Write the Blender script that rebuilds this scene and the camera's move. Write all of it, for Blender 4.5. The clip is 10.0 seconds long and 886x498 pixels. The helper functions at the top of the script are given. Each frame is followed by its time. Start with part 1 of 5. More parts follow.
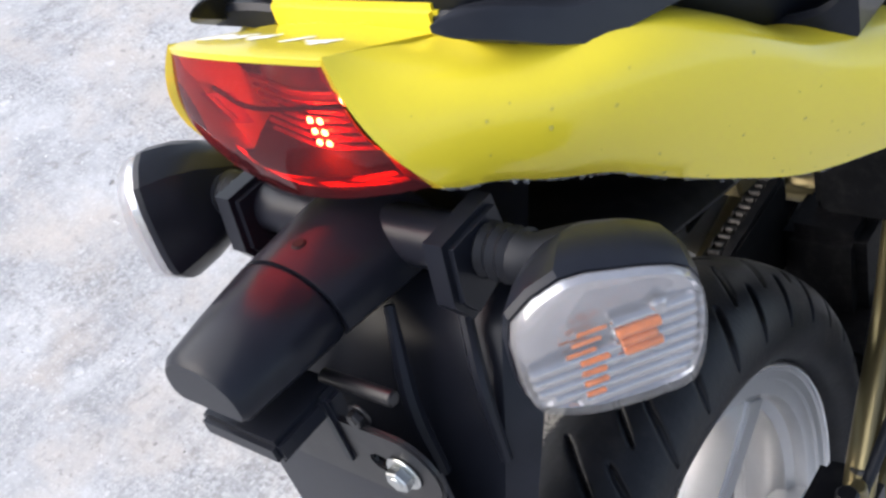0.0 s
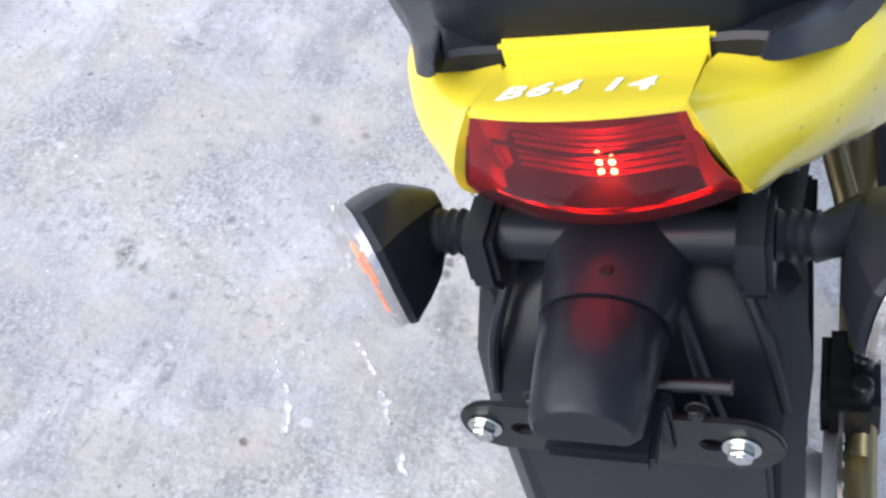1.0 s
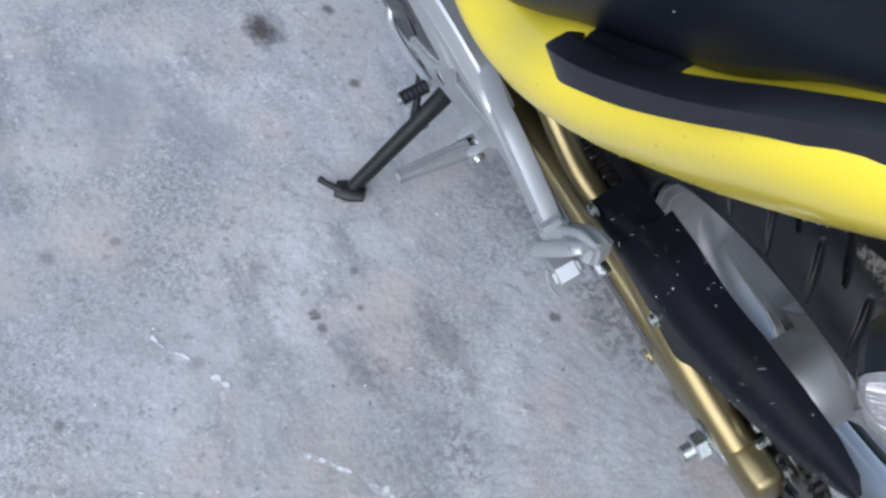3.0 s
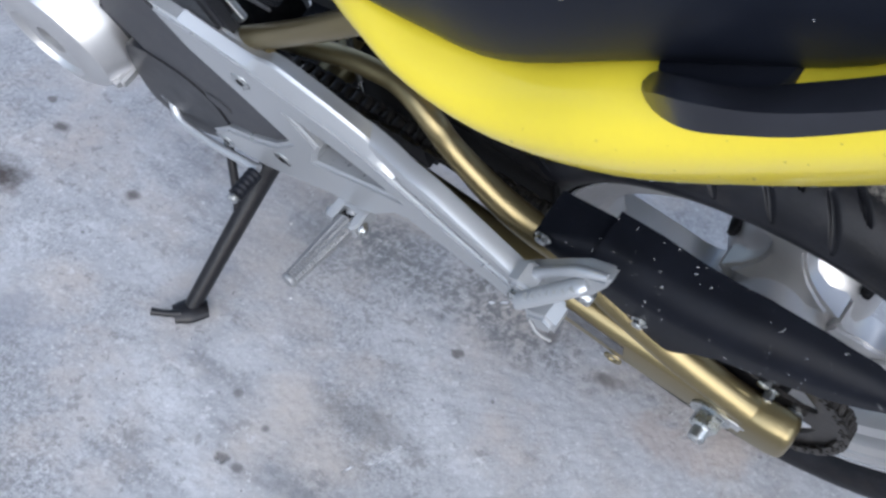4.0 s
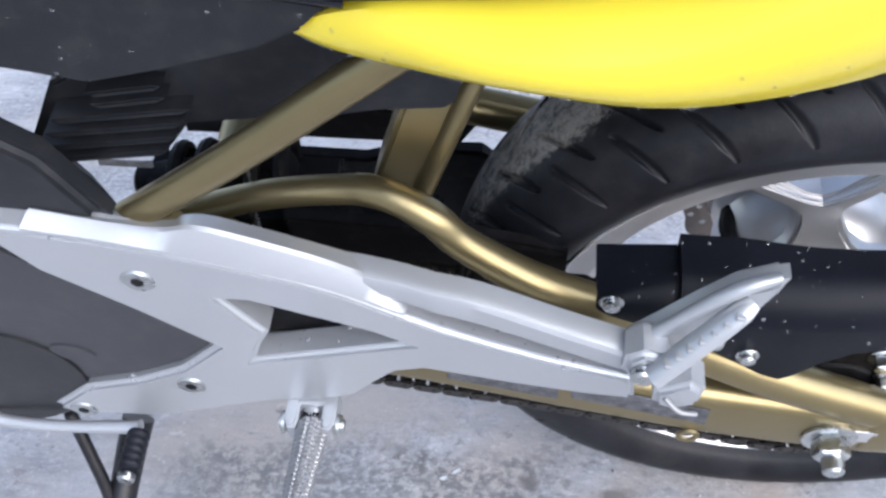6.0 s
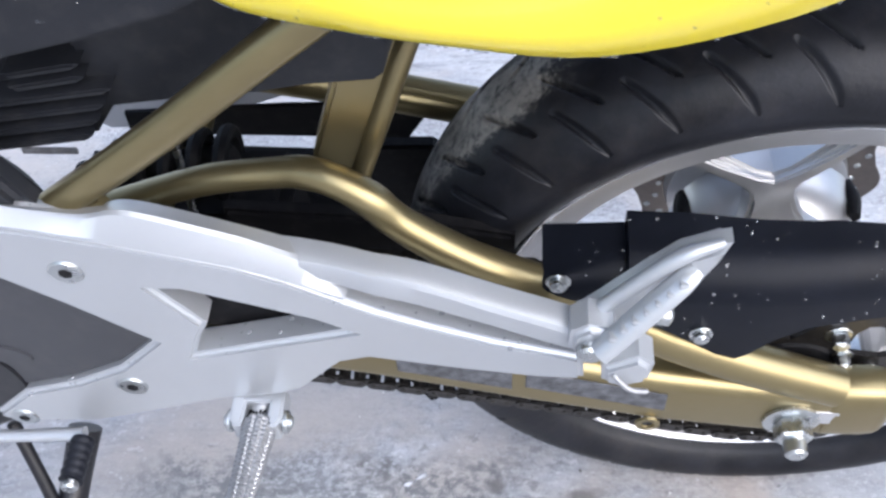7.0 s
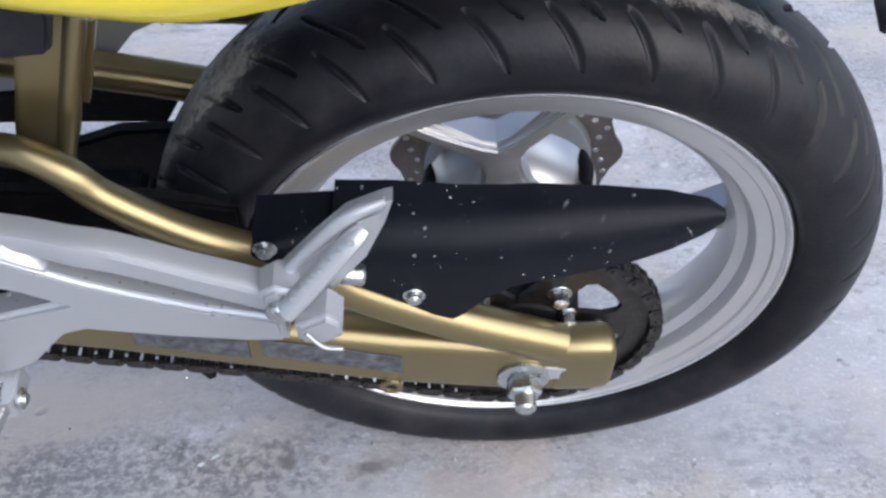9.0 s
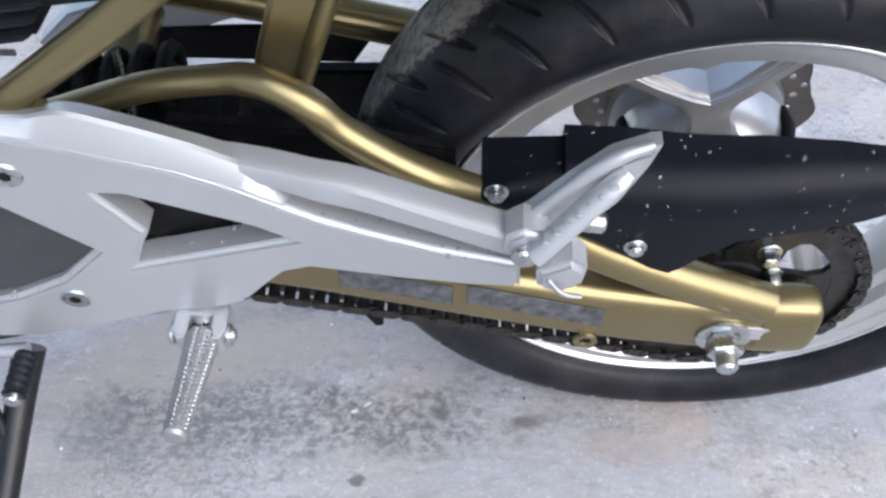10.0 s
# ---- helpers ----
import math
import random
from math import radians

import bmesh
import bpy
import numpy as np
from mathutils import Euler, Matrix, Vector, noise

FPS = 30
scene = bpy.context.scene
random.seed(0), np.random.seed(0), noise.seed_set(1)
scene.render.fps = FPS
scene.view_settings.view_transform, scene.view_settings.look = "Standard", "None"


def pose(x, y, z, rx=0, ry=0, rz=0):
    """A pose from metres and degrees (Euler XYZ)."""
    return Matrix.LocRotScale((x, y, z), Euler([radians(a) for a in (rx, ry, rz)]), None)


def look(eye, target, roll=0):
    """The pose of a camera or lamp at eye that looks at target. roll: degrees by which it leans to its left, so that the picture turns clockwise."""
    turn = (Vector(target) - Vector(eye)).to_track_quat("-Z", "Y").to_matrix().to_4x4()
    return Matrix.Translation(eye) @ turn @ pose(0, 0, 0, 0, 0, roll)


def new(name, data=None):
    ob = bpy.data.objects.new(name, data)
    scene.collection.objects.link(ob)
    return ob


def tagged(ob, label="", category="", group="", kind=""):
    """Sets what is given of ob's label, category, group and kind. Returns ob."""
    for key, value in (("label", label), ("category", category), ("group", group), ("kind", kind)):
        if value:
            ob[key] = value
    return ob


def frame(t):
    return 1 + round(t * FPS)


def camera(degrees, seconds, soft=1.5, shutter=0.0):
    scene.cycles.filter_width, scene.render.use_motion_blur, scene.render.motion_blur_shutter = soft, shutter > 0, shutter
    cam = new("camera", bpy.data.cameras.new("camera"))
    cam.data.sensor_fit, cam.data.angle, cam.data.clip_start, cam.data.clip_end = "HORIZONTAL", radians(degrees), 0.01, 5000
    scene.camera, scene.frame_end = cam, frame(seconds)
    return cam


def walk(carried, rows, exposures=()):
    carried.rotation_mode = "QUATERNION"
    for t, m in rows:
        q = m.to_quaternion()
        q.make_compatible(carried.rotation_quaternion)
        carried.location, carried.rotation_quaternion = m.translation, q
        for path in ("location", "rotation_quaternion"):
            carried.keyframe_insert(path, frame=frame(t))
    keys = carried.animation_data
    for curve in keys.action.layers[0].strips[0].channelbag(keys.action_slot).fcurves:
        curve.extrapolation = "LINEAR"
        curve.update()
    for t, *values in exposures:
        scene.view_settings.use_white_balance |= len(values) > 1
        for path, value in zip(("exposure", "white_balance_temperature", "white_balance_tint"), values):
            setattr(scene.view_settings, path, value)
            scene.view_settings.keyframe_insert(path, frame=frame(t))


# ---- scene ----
cam = camera(47.150, 10.0, 2.7)
ROWS = [  # seconds, eye, Euler turn
    (0, -0.4179, -0.0279, 1.1276, 42.966, -1.779, -54.504),
    (0.5, -0.4611, 0.0826, 1.1528, 39.876, -3.897, -64.861),
    (1, -0.5122, 0.2136, 1.1608, 39.945, -4.995, -74.472),
    (1.5, -0.4716, 0.3426, 1.1611, 38.228, -2.822, -83.492),
    (2, -0.3846, 0.4071, 1.1468, 36.398, -2.129, -93.430),
    (2.2, -0.3658, 0.4477, 1.1397, 36.345, -2.680, -97.906),
    (3.3, -0.1868, 0.6576, 1.0894, 37.685, -4.983, -123.856),
    (3.5, -0.1267, 0.6663, 1.0810, 37.346, -4.723, -129.475),
    (4, -0.0387, 0.7303, 1.0533, 40.743, -4.897, -143.904),
    (4.5, 0.0224, 0.7786, 1.0186, 45.786, -3.588, -157.096),
    (5, 0.1048, 0.7622, 0.9565, 47.700, -1.633, -166.355),
    (5.5, 0.1923, 0.7208, 0.8886, 49.991, -0.059, -172.128),
    (5.7, 0.2206, 0.7208, 0.8603, 52.528, -0.047, -173.270),
    (6.8, 0.2618, 0.7179, 0.7876, 56.469, 0.938, -176.262),
    (7, 0.2187, 0.7209, 0.7905, 56.543, 1.186, -176.279),
    (7.5, 0.1414, 0.7174, 0.8087, 56.537, 0.469, -178.466),
    (8, 0.1000, 0.7210, 0.8119, 57.496, -0.431, 179.208),
    (8.5, 0.0689, 0.7380, 0.8061, 57.205, -0.228, 178.873),
    (9, 0.0787, 0.7561, 0.7867, 56.543, 0.179, 178.654),
    (9.5, 0.1303, 0.7558, 0.7711, 55.407, 0.008, 179.165),
    (10, 0.2056, 0.7497, 0.7676, 54.497, -0.415, -178.069),
]
walk(cam, [(t, pose(x, y, z, a, b, c)) for t, x, y, z, a, b, c in ROWS],
     [(0, 1.27, 6600, 12), (0.5, 1.20, 6500, 12), (1, 1.19, 6350, 12), (1.5, 0.90, 6120, 12), (2, 0.55, 5850, 10), (3.5, 0.53, 5920, 10), (4.5, 0.82, 5920, 12), (5.5, 0.98, 5950, 14),
      (6.8, 1.42, 6050, 14), (7.2, 1.15, 6050, 14), (7.6, 0.87, 5980, 14), (8.5, 0.80, 6030, 14), (10, 1.08, 6180, 13)])

LEAN, AXLE = -20.626, 0.2949        # the machine rests on its side stand

# ---- light ----
world = bpy.data.worlds.new("world")
scene.world = world
world.use_nodes = True
wt = world.node_tree
sky = wt.nodes.new("ShaderNodeTexSky")
sky.sky_type, sky.sun_disc = "NISHITA", False
sky.sun_elevation, sky.sun_rotation = radians(31), radians(321)
sky.air_density, sky.dust_density, sky.ozone_density = 1.0, 2.0, 1.5
pale = wt.nodes.new("ShaderNodeHueSaturation")
pale.inputs["Saturation"].default_value = 0.72
bg = wt.nodes["Background"]
wt.links.new(sky.outputs[0], pale.inputs["Color"])
wt.links.new(pale.outputs[0], bg.inputs[0])
bg.inputs[1].default_value = 0.13
sun = new("sun", bpy.data.lights.new("sun", "SUN"))
sun.data.energy, sun.data.angle, sun.data.color = 2.0, radians(95), (0.965, 0.98, 1.0)
sun.matrix_world = look((-3.5, 4.3, 3.4), (0, 0, 0))


# ---- materials ----
def material(name, base, rough=0.5, metal=0.0, vary=0.15, scale=20, bump=0.0, bump_scale=200, coat=0.0,
             rough_vary=0.1, spec=0.5, dust=0.0, dust_colour=(0.45, 0.42, 0.38), dust_scale=14):
    """Base colour with two scales of variation, roughness wear, fine relief and, if asked, settled dust."""
    m = bpy.data.materials.new(name)
    m.use_nodes = True
    nt = m.node_tree
    b = nt.nodes["Principled BSDF"]
    co = nt.nodes.new("ShaderNodeTexCoord")

    def tex(sc, detail=6, rg=0.6):
        n = nt.nodes.new("ShaderNodeTexNoise")
        n.inputs["Scale"].default_value, n.inputs["Detail"].default_value, n.inputs["Roughness"].default_value = sc, detail, rg
        nt.links.new(co.outputs["Object"], n.inputs["Vector"])
        return n

    def mix(fac, a, c):
        x = nt.nodes.new("ShaderNodeMix")
        x.data_type = "RGBA"
        for sock, val in ((x.inputs[0], fac), (x.inputs[6], a), (x.inputs[7], c)):
            if isinstance(val, (int, float)):
                sock.default_value = val
            elif isinstance(val, tuple):
                sock.default_value = (*val, 1)
            else:
                nt.links.new(val, sock)
        return x.outputs[2]

    def ramp(src, lo, hi):
        r = nt.nodes.new("ShaderNodeMapRange")
        r.inputs[1].default_value, r.inputs[2].default_value = lo, hi
        nt.links.new(src, r.inputs[0])
        return r.outputs[0]

    big, fine = tex(scale), tex(scale * 9, 4)
    dark = tuple(c * (1 - vary) for c in base)
    light = tuple(min(1, c * (1 + vary)) for c in base)
    col = mix(ramp(big.outputs[0], 0.3, 0.7), dark, light)
    col = mix(ramp(fine.outputs[0], 0.45, 0.9), col, tuple(c * (1 - 0.5 * vary) for c in base))
    if dust:
        d = tex(dust_scale, 9, 0.7)
        msk = nt.nodes.new("ShaderNodeMath")
        msk.operation = "MULTIPLY"
        msk.inputs[1].default_value = dust
        nt.links.new(ramp(d.outputs[0], 0.48, 0.75), msk.inputs[0])
        col = mix(msk.outputs[0], col, dust_colour)
    nt.links.new(col, b.inputs["Base Color"])
    rr = nt.nodes.new("ShaderNodeMapRange")
    rr.inputs[3].default_value, rr.inputs[4].default_value = max(0.02, rough - rough_vary), min(1, rough + rough_vary)
    nt.links.new(big.outputs[0], rr.inputs[0])
    nt.links.new(rr.outputs[0], b.inputs["Roughness"])
    b.inputs["Metallic"].default_value = metal
    b.inputs["Specular IOR Level"].default_value = spec
    b.inputs["Coat Weight"].default_value = coat
    b.inputs["Coat Roughness"].default_value = 0.08
    if bump:
        bn = tex(bump_scale, 3)
        bp = nt.nodes.new("ShaderNodeBump")
        bp.inputs["Strength"].default_value, bp.inputs["Distance"].default_value = bump, 0.001
        nt.links.new(bn.outputs[0], bp.inputs["Height"])
        nt.links.new(bp.outputs[0], b.inputs["Normal"])
    return m


YELLOW = material("yellow_paint", (0.68, 0.555, 0.034), 0.30, 0, 0.03, 6, coat=0.5, rough_vary=0.04, spec=0.3)
PLASTIC = material("black_plastic", (0.0110, 0.0125, 0.0180), 0.30, 0, 0.2, 25, 0.04, 900, spec=0.17, rough_vary=0.05)
GREY_PLASTIC = material("grey_plastic", (0.034, 0.035, 0.040), 0.45, 0, 0.12, 25, 0.12, 900, spec=0.4, rough_vary=0.06, dust=0.03, dust_scale=60)
VINYL = material("seat_vinyl", (0.0075, 0.0092, 0.0150), 0.40, 0, 0.15, 18, 0.12, 700, spec=0.19, rough_vary=0.06)
SOFT_RUBBER = material("rubber", (0.008, 0.009, 0.013), 0.45, 0, 0.2, 40, 0.06, 500, spec=0.25)
MATT = material("matt_black_plastic", (0.0055, 0.0065, 0.0100), 0.42, 0, 0.25, 25, 0.10, 900, spec=0.11, rough_vary=0.06)
RAIL_PLASTIC = material("rail_plastic", (0.0145, 0.0155, 0.0200), 0.36, 0, 0.2, 25, 0.05, 900, spec=0.34, rough_vary=0.05)
SATIN = material("satin_black_plastic", (0.0115, 0.0125, 0.0155), 0.45, 0, 0.15, 25, 0.12, 900, spec=0.24, rough_vary=0.06, dust=0.03, dust_scale=60)
SILVER = material("silver_paint", (0.44, 0.455, 0.472), 0.37, 0.60, 0.03, 14, 0.03, 1400, rough_vary=0.03)
ALLOY = material("cast_alloy", (0.56, 0.56, 0.565), 0.34, 0.80, 0.06, 20, 0.03, 900, rough_vary=0.04, dust=0.03, dust_scale=35)
GOLD = material("gold_paint", (0.235, 0.192, 0.098), 0.33, 0.86, 0.05, 12, rough_vary=0.03, dust=0.03, dust_scale=50)
POLISHED = material("polished_alloy", (0.74, 0.74, 0.75), 0.24, 0.95, 0.10, 60, 0.05, 600, rough_vary=0.08)
STEEL = material("zinc_steel", (0.52, 0.535, 0.53), 0.28, 1.0, 0.12, 60)
PEG_STEEL = material("cast_peg", (0.29, 0.295, 0.305), 0.40, 0.65, 0.1, 90)
CHAIN = material("oiled_steel", (0.035, 0.032, 0.03), 0.36, 0.7, 0.35, 60, dust=0.08, dust_scale=90)
DISC = material("disc_steel", (0.22, 0.19, 0.17), 0.4, 0.8, 0.2, 40)
BLACK_PAINT = material("black_paint", (0.007, 0.007, 0.009), 0.33, 0, 0.3, 30, spec=0.35, dust=0.03, dust_scale=70)
# near-black, with the shade of recesses and inner parts put into the colour
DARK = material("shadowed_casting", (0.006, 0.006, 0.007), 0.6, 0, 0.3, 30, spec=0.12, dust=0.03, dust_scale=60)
CHALK = material("white_marker", (0.85, 0.85, 0.82), 0.8, 0, 0.05, 200)
LABEL = material("grey_label", (0.085, 0.087, 0.095), 0.45, 0.2, 0.8, 120, 0.3, 500)
AMBER = material("amber_bulb", (0.80, 0.20, 0.03), 0.2, 0, 0.25, 160, coat=0.5)


def tyre_rubber():
    """Black rubber; dried mud clings to the crown, away from the side walls."""
    m = material("tyre_rubber", (0.0088, 0.0094, 0.0122), 0.42, 0, 0.50, 26, 0.35, 260, spec=0.22, rough_vary=0.20, dust=0.06, dust_colour=(0.22, 0.19, 0.16), dust_scale=22)
    nt = m.node_tree
    b = nt.nodes["Principled BSDF"]
    src = b.inputs["Base Color"].links[0].from_socket
    co = next(n for n in nt.nodes if n.type == "TEX_COORD")
    sep = nt.nodes.new("ShaderNodeSeparateXYZ")
    nt.links.new(co.outputs["Object"], sep.inputs[0])
    ab = nt.nodes.new("ShaderNodeMath")
    ab.operation = "ABSOLUTE"
    nt.links.new(sep.outputs[1], ab.inputs[0])
    n1 = nt.nodes.new("ShaderNodeTexNoise")
    n1.inputs["Scale"].default_value, n1.inputs["Detail"].default_value, n1.inputs["Roughness"].default_value = 110, 12, 0.95
    nt.links.new(co.outputs["Object"], n1.inputs["Vector"])
    crown = nt.nodes.new("ShaderNodeMapRange")
    for i, v in enumerate((0.048, 0.024, -0.30, 0.085), 1):
        crown.inputs[i].default_value = v
    nt.links.new(ab.outputs[0], crown.inputs[0])
    ad = nt.nodes.new("ShaderNodeMath")
    nt.links.new(n1.outputs[0], ad.inputs[0])
    nt.links.new(crown.outputs[0], ad.inputs[1])
    off, awy = (nt.nodes.new("ShaderNodeMath") for _ in range(2))
    off.operation, awy.operation = "SUBTRACT", "ABSOLUTE"
    off.inputs[1].default_value = 0.085
    nt.links.new(sep.outputs[0], off.inputs[0])
    nt.links.new(off.outputs[0], awy.inputs[0])
    low = nt.nodes.new("ShaderNodeMapRange")
    for i, v in enumerate((0.06, 0.12, -0.24, 0.02), 1):
        low.inputs[i].default_value = v
    nt.links.new(awy.outputs[0], low.inputs[0])
    ad2 = nt.nodes.new("ShaderNodeMath")
    nt.links.new(ad.outputs[0], ad2.inputs[0])
    nt.links.new(low.outputs[0], ad2.inputs[1])
    rear = nt.nodes.new("ShaderNodeMapRange")
    for i, v in enumerate((-0.22, -0.16, -0.35, 0.0), 1):
        rear.inputs[i].default_value = v
    nt.links.new(sep.outputs[0], rear.inputs[0])
    ad3 = nt.nodes.new("ShaderNodeMath")
    nt.links.new(ad2.outputs[0], ad3.inputs[0])
    nt.links.new(rear.outputs[0], ad3.inputs[1])
    front = nt.nodes.new("ShaderNodeMapRange")
    for i, v in enumerate((0.24, 0.30, 0.0, -0.05), 1):
        front.inputs[i].default_value = v
    nt.links.new(sep.outputs[0], front.inputs[0])
    ad = nt.nodes.new("ShaderNodeMath")
    nt.links.new(ad3.outputs[0], ad.inputs[0])
    nt.links.new(front.outputs[0], ad.inputs[1])
    brake = nt.nodes.new("ShaderNodeMapRange")
    for i, v in enumerate((-0.013, -0.002, -0.35, 0.0), 1):
        brake.inputs[i].default_value = v
    lean = nt.nodes.new("ShaderNodeMath")                # towards the front the mud reaches over to the brake side
    lean.operation = "MULTIPLY_ADD"
    lean.inputs[1].default_value = 0.12
    nt.links.new(sep.outputs[0], lean.inputs[0])
    nt.links.new(sep.outputs[1], lean.inputs[2])
    nt.links.new(lean.outputs[0], brake.inputs[0])
    ad5 = nt.nodes.new("ShaderNodeMath")
    nt.links.new(ad.outputs[0], ad5.inputs[0])
    nt.links.new(brake.outputs[0], ad5.inputs[1])
    ad = ad5
    mk = nt.nodes.new("ShaderNodeMapRange")
    for i, v in enumerate((0.55, 0.61, 0.0, 0.75), 1):
        mk.inputs[i].default_value = v
    nt.links.new(ad.outputs[0], mk.inputs[0])
    x = nt.nodes.new("ShaderNodeMix")
    x.data_type = "RGBA"
    nt.links.new(mk.outputs[0], x.inputs[0])
    nt.links.new(src, x.inputs[6])
    x.inputs[7].default_value = (0.30, 0.28, 0.25, 1)
    nt.links.new(x.outputs[2], b.inputs["Base Color"])
    return m


RUBBER = tyre_rubber()


def clear(name, colour, rough=0.05, through_share=0.75, ior=1.45, skin=None):
    """Thin moulded plastic: some light goes straight through, tinted; the rest is a glossy skin."""
    m = bpy.data.materials.new(name)
    m.use_nodes = True
    nt = m.node_tree
    b = nt.nodes["Principled BSDF"]
    b.inputs["Base Color"].default_value = (*(skin or colour), 1)
    b.inputs["Roughness"].default_value = rough
    b.inputs["IOR"].default_value = ior
    t = nt.nodes.new("ShaderNodeBsdfTransparent")
    t.inputs[0].default_value = (*colour, 1)
    x = nt.nodes.new("ShaderNodeMixShader")
    x.inputs[0].default_value = through_share
    nt.links.new(b.outputs[0], x.inputs[1])
    nt.links.new(t.outputs[0], x.inputs[2])
    nt.links.new(x.outputs[0], nt.nodes["Material Output"].inputs[0])
    return m


RED_LENS = clear("red_lens", (0.46, 0.024, 0.026), 0.08, 0.62, skin=(0.15, 0.034, 0.042))
CLEAR_LENS = clear("clear_lens", (0.96, 0.96, 0.97), 0.07, 0.75, skin=(0.36, 0.355, 0.36))
REFLECTOR = material("reflector", (0.60, 0.59, 0.60), 0.15, 0.92, 0.12, 60, 0.5, 240)
WATER = clear("water", (0.96, 0.97, 0.97), 0.02, 0.80, 1.33, skin=(0.30, 0.31, 0.33))
# same water with the sky's white reflection put into a paler skin
SKYLIT_WATER = clear("skylit_water", (0.98, 0.98, 0.98), 0.02, 0.62, 1.33, skin=(0.40, 0.41, 0.43))


def glowing(name, colour, power):
    m = bpy.data.materials.new(name)
    m.use_nodes = True
    b = m.node_tree.nodes["Principled BSDF"]
    b.inputs["Base Color"].default_value = (0.2, 0.02, 0.01, 1)
    b.inputs["Emission Color"].default_value, b.inputs["Emission Strength"].default_value = (*colour, 1), power
    return m


RED_PLASTIC = material("red_reflector", (0.42, 0.016, 0.014), 0.3, 0, 0.3, 90, 0.6, 400)
GUIDE = glowing("red_guide", (1.0, 0.08, 0.02), 1.0)


def streaks(m, low, high):
    """Uneven brightness along a light guide."""
    nt = m.node_tree
    co, mp, n, r = (nt.nodes.new("ShaderNode" + k) for k in ("TexCoord", "Mapping", "TexNoise", "MapRange"))
    mp.inputs["Scale"].default_value = (1, 60, 330)
    n.inputs["Scale"].default_value, n.inputs["Detail"].default_value = 1.0, 5
    nt.links.new(co.outputs["Object"], mp.inputs[0])
    nt.links.new(mp.outputs[0], n.inputs["Vector"])
    for i, val in enumerate((0.46, 0.74, low, high), 1):
        r.inputs[i].default_value = val
    nt.links.new(n.outputs[0], r.inputs[0])
    nt.links.new(r.outputs[0], nt.nodes["Principled BSDF"].inputs["Emission Strength"])


streaks(GUIDE, 0.1, 9.0)
LED = glowing("red_led", (1.0, 0.56, 0.14), 260)


# ---- mesh tools ----
def finish(me, smooth=40):
    for p in me.polygons:
        p.use_smooth = True
    me.set_sharp_from_angle(angle=radians(smooth))
    return me


def part(name, bm, mat, parent, label="", smooth=40):
    """Links a bmesh as one mesh object under a thing or a part."""
    bmesh.ops.recalc_face_normals(bm, faces=bm.faces)
    me = bpy.data.meshes.new(name)
    bm.to_mesh(me)
    bm.free()
    return linked(name, me, mat, parent, label, smooth)


def linked(name, me, mat, parent, label="", smooth=40):
    finish(me, smooth)
    if not me.materials:
        me.materials.append(mat)
    ob = new(name, me)
    ob.parent = parent
    return tagged(ob, label)


def spline(pts, n):
    """Catmull-Rom through pts (tuples of any length), n steps a span."""
    a = [np.array(p, float) for p in pts]
    a = [2 * a[0] - a[1]] + a + [2 * a[-1] - a[-2]]
    out = []
    for i in range(1, len(a) - 2):
        for k in range(n):
            t = k / n
            out.append(0.5 * (2 * a[i] + (a[i + 1] - a[i - 1]) * t + (2 * a[i - 1] - 5 * a[i] + 4 * a[i + 1] - a[i + 2]) * t * t
                              + (3 * a[i] - a[i - 1] - 3 * a[i + 1] + a[i + 2]) * t ** 3))
    out.append(a[-2])
    return out


def rings(bm, loops, closed=True, caps=True):
    """Joins loops of equal length with quads."""
    vs = [[bm.verts.new(tuple(p)) for p in lp] for lp in loops]
    n = len(vs[0])
    for a, b in zip(vs, vs[1:]):
        for i in range(n if closed else n - 1):
            j = (i + 1) % n
            bm.faces.new((a[i], a[j], b[j], b[i]))
    if caps and closed:
        bm.faces.new(vs[0])
        bm.faces.new(vs[-1])
    return vs


def tube(pts, radius, seg=16, steps=8, bm=None, squash=1.0, up=(0, 0, 1)):
    """A pipe along a smooth line; radius a number or one for each point."""
    bm = bm or bmesh.new()
    rad = radius if isinstance(radius, (list, tuple)) else [radius] * len(pts)
    line = spline([(*p, r) for p, r in zip(pts, rad)], steps)
    loops = []
    side = None
    for i, q in enumerate(line):
        a, b = line[max(0, i - 1)][:3], line[min(len(line) - 1, i + 1)][:3]
        d = Vector(b - a).normalized()
        if side is None:
            side = d.cross(Vector(up)).normalized() if abs(d.dot(Vector(up))) < 0.99 else d.orthogonal().normalized()
        side = (side - d * side.dot(d)).normalized()
        top = side.cross(d)
        c = Vector(q[:3])
        loops.append([c + (side * math.cos(w) + top * squash * math.sin(w)) * q[3]
                      for w in (2 * math.pi * k / seg for k in range(seg))])
    rings(bm, loops)
    return bm


def rod(p, q, r, seg=16, chamfer=0.0, r2=None, bm=None):
    """A straight round bar with chamfered ends."""
    bm = bm or bmesh.new()
    p, q = Vector(p), Vector(q)
    d = (q - p).normalized()
    u = d.orthogonal().normalized()
    v = d.cross(u)
    r2 = r if r2 is None else r2
    c = min(chamfer, r * 0.9, (q - p).length / 3)
    st = [(0, r - c), (c, r), ((q - p).length - c, r2), ((q - p).length, r2 - c)] if c else [(0, r), ((q - p).length, r2)]
    rings(bm, [[p + d * t + (u * math.cos(w) + v * math.sin(w)) * rr
                for w in (2 * math.pi * k / seg for k in range(seg))] for t, rr in st])
    return bm


